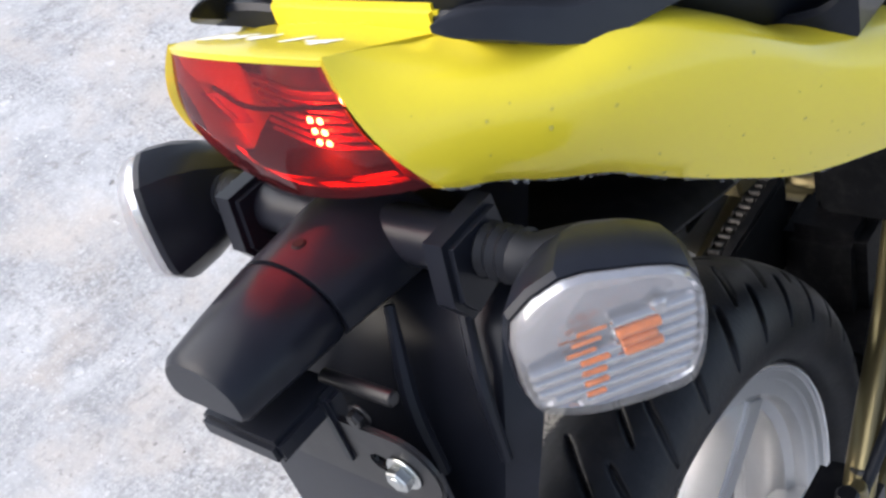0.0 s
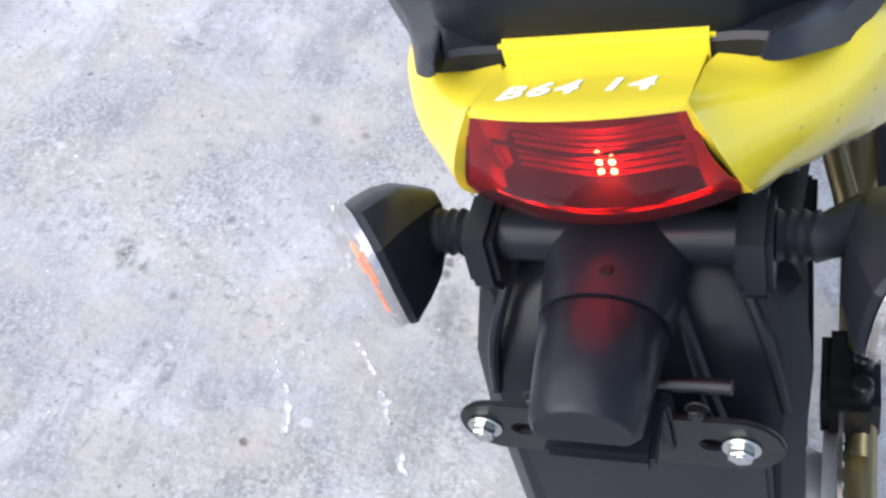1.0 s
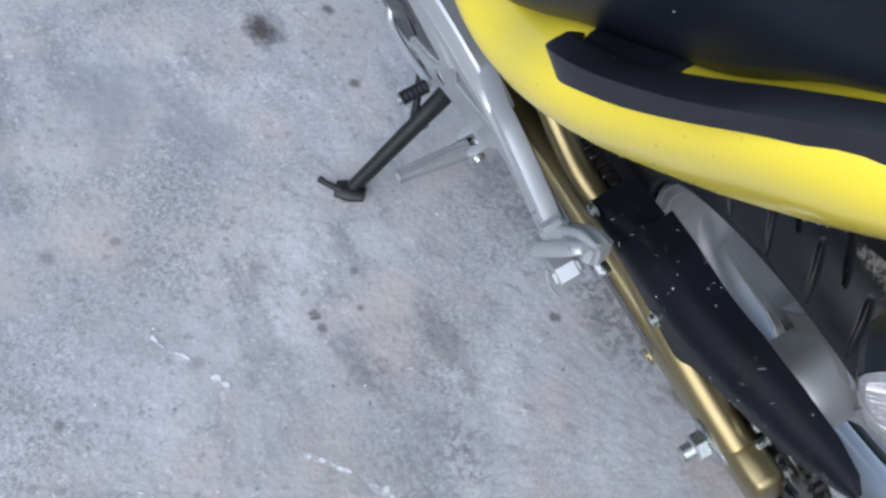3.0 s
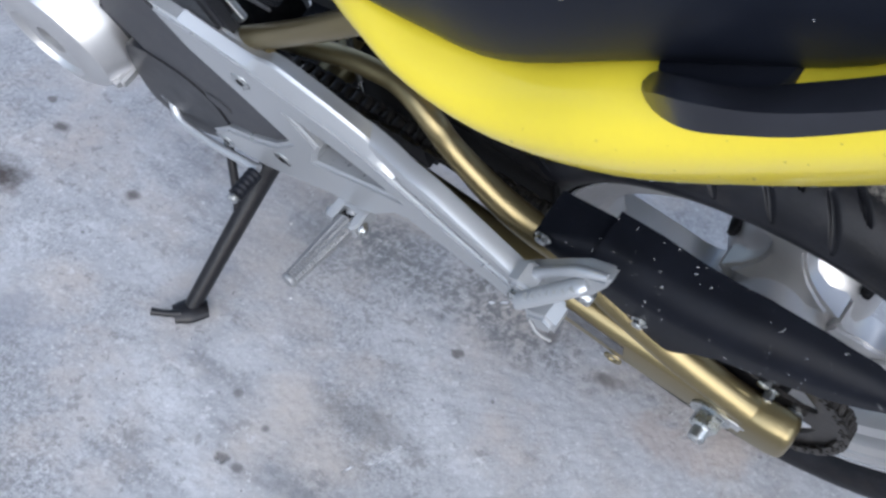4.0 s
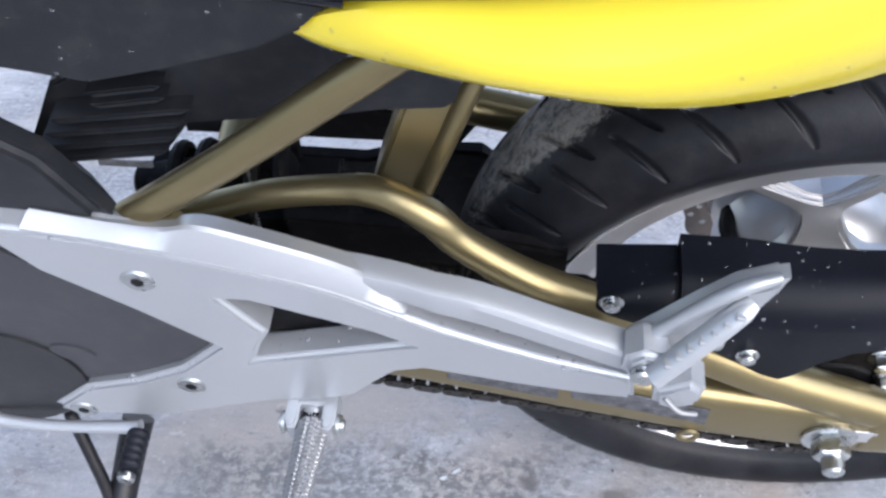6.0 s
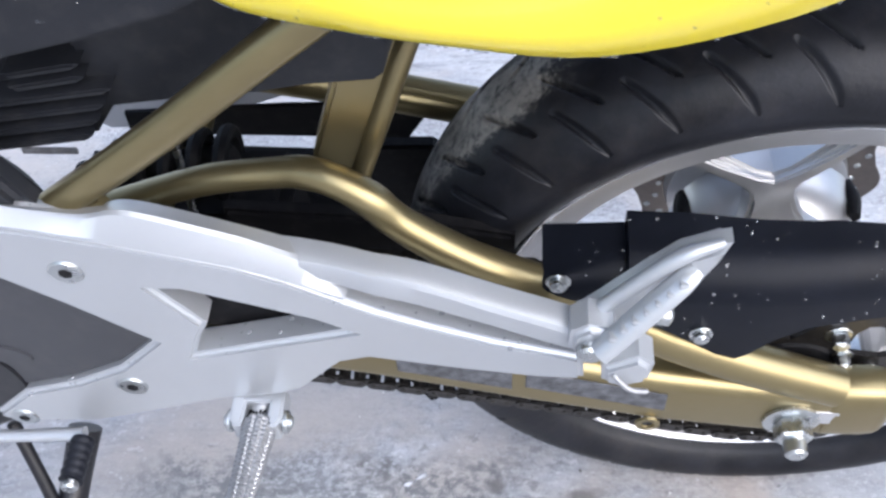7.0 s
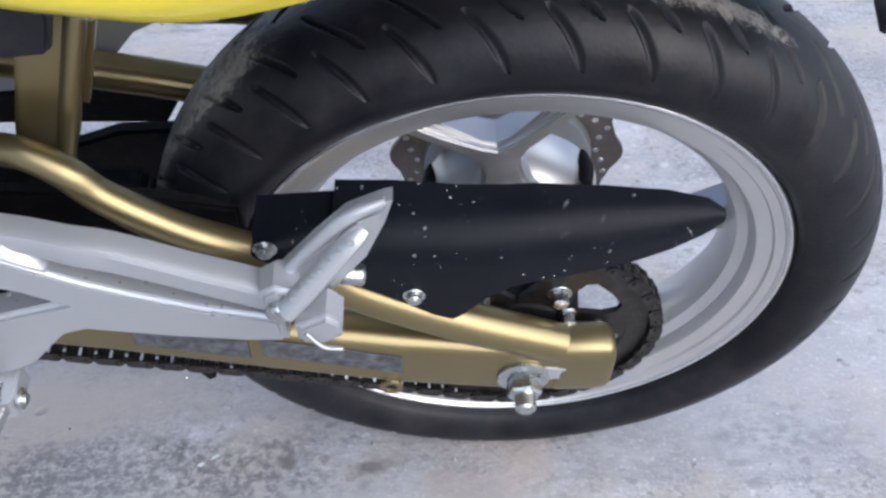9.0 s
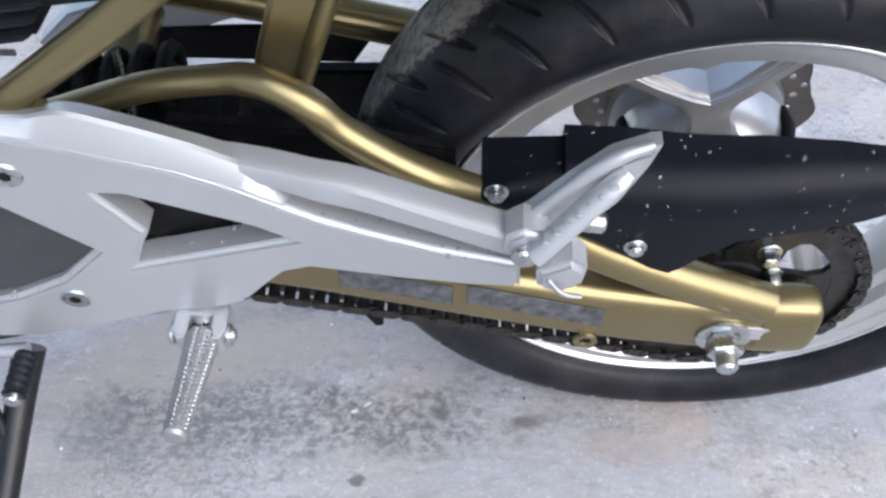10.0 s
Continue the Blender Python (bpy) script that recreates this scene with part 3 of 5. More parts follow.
def tyre_mesh():
    half = [(0.0, 0.3085), (0.012, 0.3079), (0.024, 0.3060), (0.036, 0.3022), (0.046, 0.2968), (0.0545, 0.2895), (0.061, 0.281),
            (0.065, 0.272), (0.0665, 0.263), (0.065, 0.254), (0.061, 0.246), (0.055, 0.239), (0.048, 0.2352), (0.0425, 0.2328), (0.040, 0.228)]
    fine = [tuple(p) for p in spline(half, 7)]
    prof = [(-y, r) for y, r in reversed(fine[1:])] + fine
    na = 1440
    ys = np.array([p[0] for p in prof])
    rs = np.array([p[1] for p in prof])
    ang = np.arange(na) * 2 * np.pi / na
    depth = np.zeros((na, len(prof)))
    pitch = 2 * np.pi / 36

    def cut(y0, y1, a0, a1, wide, sign):
        for k in range(36):
            m = (sign * ys > min(y0, y1)) & (sign * ys < max(y0, y1)) & (rs > 0.270)
            for i in np.where(m)[0]:
                f = (sign * ys[i] - y0) / (y1 - y0)
                mid = (k + 0.5) * pitch * 1.0 + a0 + (a1 - a0) * f
                dd = np.abs((ang - mid + np.pi) % (2 * np.pi) - np.pi) * rs[i]
                w = wide * min(1, 4 * min(f, 1 - f) + 0.35)
                depth[:, i] = np.maximum(depth[:, i], np.clip(1.6 - dd / w * 1.6, 0, 1) * 0.0045)
    for sign in (1, -1):
        lag = 0 if sign > 0 else pitch / 2
        cut(0.066, 0.036, lag, lag - radians(5.0), 0.0040, sign)
        cut(0.046, 0.006, lag + pitch / 2 - radians(3), lag + pitch / 2 - radians(11), 0.0038, sign)
    r = rs[None, :] - depth
    co = np.stack([r * np.cos(ang)[:, None], np.broadcast_to(ys, r.shape), r * np.sin(ang)[:, None]], -1).reshape(-1, 3)
    n = len(prof)
    faces = []
    for k in range(na):
        a, b = k * n, ((k + 1) % na) * n
        faces += [(a + i, a + i + 1, b + i + 1, b + i) for i in range(n - 1)]
    me = bpy.data.meshes.new("tyre")
    me.from_pydata(co.tolist(), [], faces)
    return me


linked("tyre", tyre_mesh(), RUBBER, WHEEL, "black road tyre with slanted grooves and dried mud", 60)
half = [(0.0420, 0.2335), (0.0445, 0.2333), (0.0462, 0.2310), (0.0458, 0.2270), (0.0440, 0.2252), (0.0425, 0.2176), (0.0400, 0.2160), (0.0385, 0.2075),
        (0.0370, 0.2035), (0.0335, 0.2012), (0.0262, 0.1990), (0.0205, 0.1905), (0.0120, 0.1878), (0.0, 0.187)]
rim_prof = half + [(-y, r) for y, r in reversed(half[:-1])] + [(-0.044, 0.226), (-0.03, 0.206), (0, 0.196), (0.03, 0.206), (0.044, 0.226)]
RIM = part("rim", lathe(rim_prof, 160), ALLOY, WHEEL, "silver painted cast rim", 24)
for sg in (1, -1):
    part("rim_lip", lathe([(sg * (0.0456 + 0.0022 * math.cos(radians(q))), 0.2306 + 0.0026 * math.sin(radians(q))) for q in range(0, 361, 40)], 160), POLISHED, RIM, "bright polished rim edge", 60)


def spoke(a):
    """One forked spoke: a waisted trunk on the hub and two arms to the rim, each with a raised rib along its upper edge."""
    up, side = Vector((math.cos(a), 0, math.sin(a))), Vector((-math.sin(a), 0, math.cos(a)))
    out = [(0.060, 0.038), (0.040, 0.050), (0.026, 0.062), (0.0195, 0.074), (0.0168, 0.086), (0.0172, 0.096), (0.024, 0.106), (0.038, 0.117), (0.094, 0.163),
           (0.104, 0.176), (0.074, 0.190), (0.066, 0.176), (0.040, 0.149), (0.012, 0.124), (0.0, 0.119)]
    pts = out + [(-s, u) for s, u in reversed(out[:-1])]
    bm = slab(pts, -0.040, -0.008, 0.0035, segs=2)
    for v in bm.verts:                                  # the trunk leans out to the hub face
        v.co.y += 0.020 * max(0.0, min(1.0, (0.085 - v.co.z) / 0.045)) ** 1.5
    rib = [(0.0, 0.1045), (0.0165, 0.1085), (0.030, 0.118), (0.087, 0.1665), (0.081, 0.174), (0.0405, 0.1405), (0.012, 0.1215), (0.0, 0.1165)]
    one = slab(rib + [(-s, u) for s, u in reversed(rib[1:-1])], -0.010, -0.0035, 0.0020, segs=2)
    me2 = bpy.data.meshes.new("x")
    one.to_mesh(me2)
    one.free()
    bm.from_mesh(me2)
    bpy.data.meshes.remove(me2)
    for v in bm.verts:
        v.co = side * v.co.x + up * v.co.z + Vector((0, v.co.y, 0))
    return bm


for k in range(3):
    part("spoke", spoke(radians(80.5 + 120 * k)), ALLOY, WHEEL, "", 35)
part("hub", lathe([(0.045, 0.016), (0.045, 0.048), (0.036, 0.050), (0.004, 0.050), (-0.006, 0.058), (-0.020, 0.070), (-0.036, 0.078), (-0.060, 0.080), (-0.066, 0.072),
                   (-0.072, 0.058), (-0.090, 0.050), (-0.090, 0.016)], 72), ALLOY, WHEEL, "cast drum shaped wheel hub", 35)
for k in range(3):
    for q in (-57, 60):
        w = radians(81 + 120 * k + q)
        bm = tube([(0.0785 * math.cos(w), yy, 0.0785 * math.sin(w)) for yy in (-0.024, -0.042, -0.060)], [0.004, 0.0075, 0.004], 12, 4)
        # a solid lozenge; its dark colour stands in for the opening's shade
        part("slot_shade", bm, DARK, WHEEL, "dark solid with the shade of a hub opening")


def wavy_disc():
    bm = bmesh.new()
    n = 240
    outer, inner = [], []
    for k in range(n):
        w = 2 * math.pi * k / n
        outer.append((w, 0.106 + 0.0045 * max(-0.6, math.cos(10 * w))))
        inner.append((w, 0.074 + 0.0035 * math.cos(10 * w + math.pi)))
    loops = []
    for y in (-0.101, -0.105):
        loops.append([(r * math.cos(w), y, r * math.sin(w)) for w, r in outer])
    lo = [[bm.verts.new(p) for p in lp] for lp in loops]
    li = [[bm.verts.new((r * math.cos(w), y, r * math.sin(w))) for w, r in inner] for y in (-0.101, -0.105)]
    for i in range(n):
        j = (i + 1) % n
        bm.faces.new((lo[0][i], lo[0][j], lo[1][j], lo[1][i]))
        bm.faces.new((li[0][i], li[1][i], li[1][j], li[0][j]))
        for s in (0, 1):
            bm.faces.new((lo[s][i], li[s][i], li[s][j], lo[s][j]))
    return bm


part("brake_disc", wavy_disc(), DISC, WHEEL, "wavy drilled steel brake disc")
hole = bmesh.new()
for k in range(10):
    for q, rr in ((-0.16, 0.084), (0.0, 0.091), (0.16, 0.098), (0.27, 0.088)):
        w = 2 * math.pi * k / 10 + q + 0.1
        rod((rr * math.cos(w), -0.1002, rr * math.sin(w)), (rr * math.cos(w), -0.1058, rr * math.sin(w)), 0.0032, 10, 0.0008, bm=hole)
part("drilling", hole, STEEL, WHEEL, "bright countersunk drillings")
part("disc_carrier", lathe([(-0.088, 0.03), (-0.088, 0.078), (-0.1, 0.08), (-0.1, 0.03)], 48), ALLOY, WHEEL)


def sprocket():
    bm = bmesh.new()
    teeth = 45
    outer = []
    for k in range(teeth):
        a = 2 * math.pi * k / teeth
        for q, r in ((0, 0.1105), (0.28, 0.1110), (0.42, 0.1175), (0.58, 0.1175), (0.72, 0.1110)):
            outer.append((a + q * 2 * math.pi / teeth, r))
    n = len(outer)

    def ring(pr, y):
        return [bm.verts.new((r * math.cos(w), y, r * math.sin(w))) for w, r in pr]
    inner = [(w, 0.088) for w, r in outer]
    o = [ring(outer, 0.094), ring(outer, 0.088)]
    i2 = [ring(inner, 0.094), ring(inner, 0.088)]
    for k in range(n):
        j = (k + 1) % n
        bm.faces.new((o[0][k], o[0][j], o[1][j], o[1][k]))
        bm.faces.new((i2[0][k], i2[1][k], i2[1][j], i2[0][j]))
        for s in (0, 1):
            bm.faces.new((o[s][k], i2[s][k], i2[s][j], o[s][j]))
    return bm


def sprocket_arm(a):
    bm = bmesh.new()
    u, v = Vector((math.cos(a), 0, math.sin(a))), Vector((-math.sin(a), 0, math.cos(a)))
    rings(bm, [[u * d + v * (w * s) + Vector((0, y, 0)) for s, y in ((-1, 0.0885), (1, 0.0885), (1, 0.0935), (-1, 0.0935))]
               for d, w in ((0.036, 0.024), (0.052, 0.020), (0.068, 0.015), (0.080, 0.018), (0.090, 0.036))])
    return bm


SPROCKET = part("sprocket", sprocket(), CHAIN, WHEEL, "dark toothed rear sprocket", 30)
for k in range(6):
    part("sprocket_arm", sprocket_arm(radians(113 + 60 * k)), CHAIN, SPROCKET, "", 30)
part("sprocket_carrier", lathe([(0.055, 0.018), (0.055, 0.052), (0.078, 0.050), (0.088, 0.046), (0.096, 0.040), (0.100, 0.018)], 48), DARK, WHEEL)
for k in range(6):
    a = radians(116 + 60 * k)
    part("sprocket_nut", bolt((0.062 * math.cos(a), 0.0935, 0.062 * math.sin(a)), (0, 1, 0), 0.0075, 0.012), STEEL, WHEEL, "zinc plated nut")


# chain
def chain():
    """Points along both runs and round the rear sprocket, a link pitch apart."""
    xf = 0.52
    rr = 0.112
    pts = [(xf, 0.142), (0.40, 0.137), (0.2, 0.126), (0.02, 0.1115)]
    a = 82
    while a < 278:
        pts.append((rr * math.cos(radians(a)), rr * math.sin(radians(a))))
        a += 7
    pts += [(0.03, -0.109), (0.12, -0.084), (0.25, -0.052), (0.40, -0.020), (xf, 0.012)]
    line = [np.array(p) for p in spline(pts, 12)]
    out, acc, step = [line[0]], 0.0, 0.0127
    for p, q in zip(line, line[1:]):
        seg = np.linalg.norm(q - p)
        while acc + seg >= step:
            f = (step - acc) / seg
            p = p + (q - p) * f
            out.append(p)
            seg = np.linalg.norm(q - p)
            acc = 0.0
        acc += seg
    return out


CHAIN_OB = new("drive_chain")
CHAIN_OB.parent = BIKE
tagged(CHAIN_OB, "oily dark roller chain")


def link_mesh(outer):
    bm = bmesh.new()
    s = 0.0127
    for side in (1, -1):
        y0 = side * (0.0068 if outer else 0.0045)
        y1 = y0 + side * 0.0016
        prof = []
        for k in range(9):
            w = math.pi / 2 + math.pi * k / 8
            prof.append((0.0056 * math.cos(w), 0.0056 * math.sin(w)))
        prof += [(s * 0.5, -0.0052)]
        for k in range(9):
            w = -math.pi / 2 + math.pi * k / 8
            prof.append((s + 0.0056 * math.cos(w), 0.0056 * math.sin(w)))
        prof += [(s * 0.5, 0.0052)]
        rings(bm, [[(x, y, z) for x, z in prof] for y in (y0, y1)])
        if outer:
            for x in (0, s):
                rod((x, y1 - side * 0.0002, 0), (x, y1 + side * 0.0012, 0), 0.0021, 8, 0.0004, bm=bm)
    if not outer:
        for x in (0, s):
            rod((x, -0.0045, 0), (x, 0.0045, 0), 0.0053, 10, bm=bm)
    bmesh.ops.recalc_face_normals(bm, faces=bm.faces)
    me = bpy.data.meshes.new("chain_link")
    bm.to_mesh(me)
    bm.free()
    me.materials.append(CHAIN)
    return finish(me, 40)


LINKS = [link_mesh(True), link_mesh(False)]
cp = chain()
for i in range(len(cp) - 1):
    ob = new("chain_link", LINKS[i % 2])
    ob.parent = CHAIN_OB
    d = cp[i + 1] - cp[i]
    ob.matrix_basis = Matrix.Translation((cp[i][0], 0.091, cp[i][1])) @ Matrix.Rotation(-math.atan2(d[1], d[0]), 4, "Y")


# swingarm
SWING = new("swingarm")
SWING.parent = BIKE
tagged(SWING, "gold painted swingarm with braced upper tube")
ARM_X = [(-0.058, -0.036, 0.026), (-0.03, -0.037, 0.030), (0.03, -0.031, 0.036), (0.10, -0.020, 0.047), (0.20, 0.006, 0.069),
         (0.32, 0.040, 0.098), (0.52, 0.085, 0.140)]


def arm(side):
    loops = []
    for x, lo, hi in ARM_X:
        if side < 0 and x > 0.05:
            hi += 0.010
            lo = hi - 0.030
        r = 0.013
        y0, y1 = 0.099, 0.134
        base = [(yc + r * math.cos(radians(a)), zc + r * math.sin(radians(a)))
                for yc, zc, a0 in ((y1 - r, hi - r, 0), (y0 + r, hi - r, 90), (y0 + r, lo + r, 180), (y1 - r, lo + r, 270)) for a in range(a0, a0 + 91, 18)]
        loops.append([(x, y, zz) for y, zz in base])
    first = loops[0]
    cx = [sum(p[k] for p in first) / len(first) for k in range(3)]
    cap = [[(cx[0] - 0.006, cx[1] + (p[1] - cx[1]) * 0.9, cx[2] + (p[2] - cx[2]) * 0.93) for p in first],
           [(cx[0] - 0.011, cx[1] + (p[1] - cx[1]) * 0.7, cx[2] + (p[2] - cx[2]) * 0.8) for p in first]]
    bm = bmesh.new()
    rings(bm, [cap[1], cap[0]] + loops)
    return bm if side > 0 else flip(bm)


BANANA = [(0.52, 0.097, 0.185), (0.457, 0.097, 0.212), (0.41, 0.097, 0.230), (0.365, 0.098, 0.239), (0.345, 0.101, 0.243), (0.325, 0.107, 0.242), (0.305, 0.112, 0.231),
          (0.289, 0.115, 0.213), (0.255, 0.119, 0.187), (0.228, 0.121, 0.170), (0.200, 0.120, 0.153), (0.165, 0.117, 0.132), (0.126, 0.118, 0.100),
          (0.047, 0.121, 0.060), (-0.028, 0.121, 0.026)]
for side in (1, -1):
    part("main_beam", arm(side), GOLD, SWING, "", 50)
    if side < 0:
        continue
    bm = tube(BANANA, [0.0100] * 4 + [0.0108] * 2 + [0.0115] * 2 + [0.0130, 0.0145, 0.0150, 0.0150, 0.016, 0.017, 0.016], 20, 6)
    part("upper_tube", bm, GOLD, SWING)
part("upper_tube", tube([(0.350, -0.078, 0.222), (0.284, -0.092, 0.192), (0.220, -0.106, 0.176), (0.171, -0.113, 0.154), (0.129, -0.118, 0.126), (0.093, -0.121, 0.0925), (0.030, -0.121, 0.050)], 0.0125, 18, 6), GOLD, SWING)
cap = bmesh.new()
rings(cap, [[(x, 0.1168 + (0.0188 * s) * math.copysign(abs(math.cos(w)) ** 0.6, math.cos(w)), -0.003 + 0.035 * s * math.copysign(abs(math.sin(w)) ** 0.6, math.sin(w))) for w in (2 * math.pi * k / 28 for k in range(28))]
            for x, s in ((-0.026, 0.97), (-0.027, 1.0), (-0.031, 1.02), (-0.060, 1.01), (-0.0625, 0.98), (-0.0650, 0.98), (-0.0690, 0.95), (-0.0722, 0.86), (-0.0742, 0.68), (-0.0750, 0.4))])
part("end_collar", cap, GOLD, SWING, "", 50)
for y, nm in ((0.07, "cross_tube"),):
    part(nm, rod((0.485, -0.1, 0.11), (0.485, 0.1, 0.11), 0.020, 20), GOLD, SWING)
part("inspection_ring", lathe([(0.1345, 0.005), (0.1365, 0.0055), (0.1365, 0.0095), (0.1345, 0.0100)], 24), GOLD, SWING)
bpy.data.objects["inspection_ring"].location = (0.108, 0, -0.017)
for x0, x1, z0, s in ((0.30, 0.215, 0.051, 0.28), (0.205, 0.098, 0.031, 0.295)):
    part("label_plate", slab([(x0, z0 + 0.011 + 0.02), (x1, z0 - s * (x0 - x1) + 0.031), (x1, z0 - s * (x0 - x1) + 0.006), (x0, z0 + 0.006)], 0.1342, 0.1352, 0.0004),
         LABEL, SWING, "worn dark label with unreadable lettering")

# axle and adjuster
part("axle_washer", lathe([(0.1345, 0.010), (0.1345, 0.0215), (0.1370, 0.0215), (0.1380, 0.0195), (0.1380, 0.010)], 36), STEEL, SWING, "zinc plated washer").location = (0, 0, -0.004)
part("adjuster_plate", slab([(-0.034, 0.010), (0.004, 0.012), (0.004, -0.011), (-0.034, -0.007)], 0.1342, 0.1358, 0.0006), ALLOY, SWING)
part("axle_nut", rod((0, 0.138, -0.004), (0, 0.153, -0.004), 0.0145, 6, 0.002), STEEL, SWING, "zinc plated axle nut")
part("adjuster_bolt", bolt((-0.036, 0.096, 0.030), (0, 1, 0), 0.0060, 0.012), STEEL, SWING, "zinc plated bolt")
part("axle_end", rod((0, 0.150, -0.004), (0, 0.166, -0.004), 0.0086, 18, 0.002), STEEL, SWING)

# chain guard
GUARD_LOW = [(-0.137, 0.146), (-0.125, 0.137), (-0.100, 0.127), (-0.070, 0.121), (-0.030, 0.119), (0.000, 0.118), (0.015, 0.116), (0.035, 0.103), (0.050, 0.085), (0.061, 0.0765),
             (0.074, 0.086), (0.094, 0.102), (0.113, 0.116), (0.150, 0.138), (0.185, 0.154), (0.197, 0.158)]
GUARD_TOP = [(-0.137, 0.155, 0.006), (-0.125, 0.1595, 0.016), (-0.095, 0.164, 0.028), (-0.05, 0.170, 0.038), (0.0, 0.175, 0.046), (0.10, 0.178, 0.054), (0.141, 0.178, 0.055), (0.142, 0.172, 0.050), (0.197, 0.168, 0.050)]


def chain_guard():
    """A thin shell: flat flank, rolled shoulder and a narrow top."""
    xs = sorted({x for x, _ in GUARD_LOW} | {x for x, _, _ in GUARD_TOP} | {0.197 - 0.0125 * k for k in range(26)})
    loops = []
    for x in xs:
        low = float(np.interp(x, [p[0] for p in GUARD_LOW], [p[1] for p in GUARD_LOW]))
        zr, w = (float(np.interp(x, [p[0] for p in GUARD_TOP], [p[k] for p in GUARD_TOP])) for k in (1, 2))
        yo = 0.1310 - 0.036 * max(0.0, min(1.0, (0.06 - x) / 0.197)) ** 1.5       # the flank draws in to the rear
        yi = yo - w
        r = min(0.030, w * 0.75, (zr - low) * 0.8)
        arc = [(yo - r + r * math.cos(radians(q)), zr - r + r * math.sin(radians(q))) for q in range(0, 91, 10)]
        lp = [(yo - 0.0008, low), (yo, low + 0.0012), (yo, low + 0.6 * (zr - r - low) + 0.0006)] + arc + [(yi, zr + 0.0008), (yi, zr - 0.0015)]
        lp += [(yy - 0.0024, min(zz - 0.0024, zr - 0.002)) for yy, zz in reversed(arc)] + [(yo - 0.003, low)]
        loops.append([(x, yy, zz) for yy, zz in lp])
    bm = bmesh.new()
    rings(bm, loops)
    return bm


GUARD_OB = part("chain_guard", chain_guard(), MATT, BIKE, "matt black plastic chain guard beaded with rain", 30)
for x, zz in ((0.187, 0.1700), (0.0870, 0.1135)):
    part("guard_bolt", bolt((x, 0.1285 if x > 0.1 else 0.1310, zz), (0, 1, 0), 0.0062, 0.006, False), STEEL, GUARD_OB, "bright socket bolt")
drops(GUARD_OB, 130, 3, 0.0003, 0.0012, (0, 0.8, 0.6), 0.3, water=SKYLIT_WATER)

# ---- rear set: silver bracket, pegs, panel ----
BRACKET = [(0.580, 0.276), (0.546, 0.272), (0.500, 0.264), (0.456, 0.2533), (0.414, 0.241), (0.380, 0.230), (0.352, 0.216), (0.330, 0.202), (0.300, 0.187), (0.269, 0.178), (0.227, 0.170), (0.185, 0.168), (0.172, 0.167),
           (0.170, 0.140), (0.200, 0.133), (0.250, 0.128), (0.310, 0.128), (0.330, 0.119), (0.346, 0.100), (0.362, 0.080), (0.380, 0.070), (0.425, 0.060),
           (0.470, 0.042), (0.530, 0.018), (0.600, 0.014), (0.612, 0.024), (0.574, 0.062), (0.530, 0.078), (0.490, 0.102), (0.455, 0.140), (0.500, 0.184), (0.550, 0.227)]
B_HOLE = [(0.438, 0.203), (0.420, 0.203), (0.343, 0.172), (0.322, 0.160), (0.350, 0.150), (0.430, 0.124), (0.424, 0.142), (0.414, 0.162)]


def rear_shift(x, zz):
    return 0.020 * max(0.0, min(1.0, (0.33 - x) / 0.16)) ** 1.3


BRK = part("footrest_bracket", slab(BRACKET, 0.140, 0.165, 0.0040, (B_HOLE,), rear_shift, 3), SILVER, BIKE, "silver painted cast footrest bracket", 30)


def fade(x):
    """The raised flank runs out where the upper bar begins."""
    return max(0.0, min(1.0, (x - 0.325) / 0.055))


bm = bmesh.new()
FLANK = [(0.545, 0.2705, 0.271), (0.500, 0.2625, 0.261), (0.470, 0.2555, 0.258), (0.446, 0.2495, 0.2625), (0.414, 0.2400, 0.2520), (0.380, 0.2290, 0.2380), (0.362, 0.2205, 0.2300), (0.346, 0.2120, 0.2215), (0.334, 0.2045, 0.2120), (0.320, 0.1965, 0.1975)]
rings(bm, [[(x, 0.1634, zr - 0.0015), (x, 0.1630, zr + 0.0010), (x - 0.003, 0.1548, zt + 0.0045 * fade(x)), (x - 0.004, 0.1515, zt + 0.0052 * fade(x)), (x - 0.004, 0.1470, zt + 0.0020 * fade(x)), (x - 0.004, 0.138, zt - 0.002), (x, 0.138, zr - 0.012)]
           for x, zr, zt in spline(FLANK, 4)])
part("upper_flank", bm, SILVER, BRK, "", 28)
loops = []
for x, z0, z1 in spline(((0.374, 0.2180, 0.2200), (0.360, 0.2135, 0.2245), (0.348, 0.2108, 0.2255), (0.334, 0.2080, 0.2250), (0.316, 0.2050, 0.2245), (0.296, 0.2015, 0.2235), (0.272, 0.197, 0.2205), (0.228, 0.185, 0.207), (0.196, 0.176, 0.199), (0.172, 0.171, 0.193)), 4):
    o = rear_shift(x, 0) - 0.009 * max(0.0, min(1.0, (x - 0.300) / 0.060))
    up_ = 0.001
    loops.append([(x, 0.145 + o, z0), (x, 0.160 + o, z0), (x, 0.1635 + o, z0 + 0.003), (x, 0.1635 + o, z1 - 0.004), (x, 0.1615 + o, z1 - 0.0005), (x, 0.1560 + o, z1 + up_), (x, 0.145 + o, z1 + 0.3 * up_)])
bm = bmesh.new()
rings(bm, loops)
part("upper_bar", bm, SILVER, BRK, "", 30)
for x, zz in ((0.486, 0.223), (0.487, 0.079), (0.588, 0.024)):
    part("bracket_screw", rod((x, 0.1635, zz), (x, 0.1665, zz), 0.011, 24, 0.0012), STEEL, BRK, "countersunk hexagon socket screw")
    # no recess is cut: a dark hexagon carries the socket's shade
    part("socket_shade", rod((x, 0.1662, zz), (x, 0.1669, zz), 0.0045, 6), DARK, BRK)
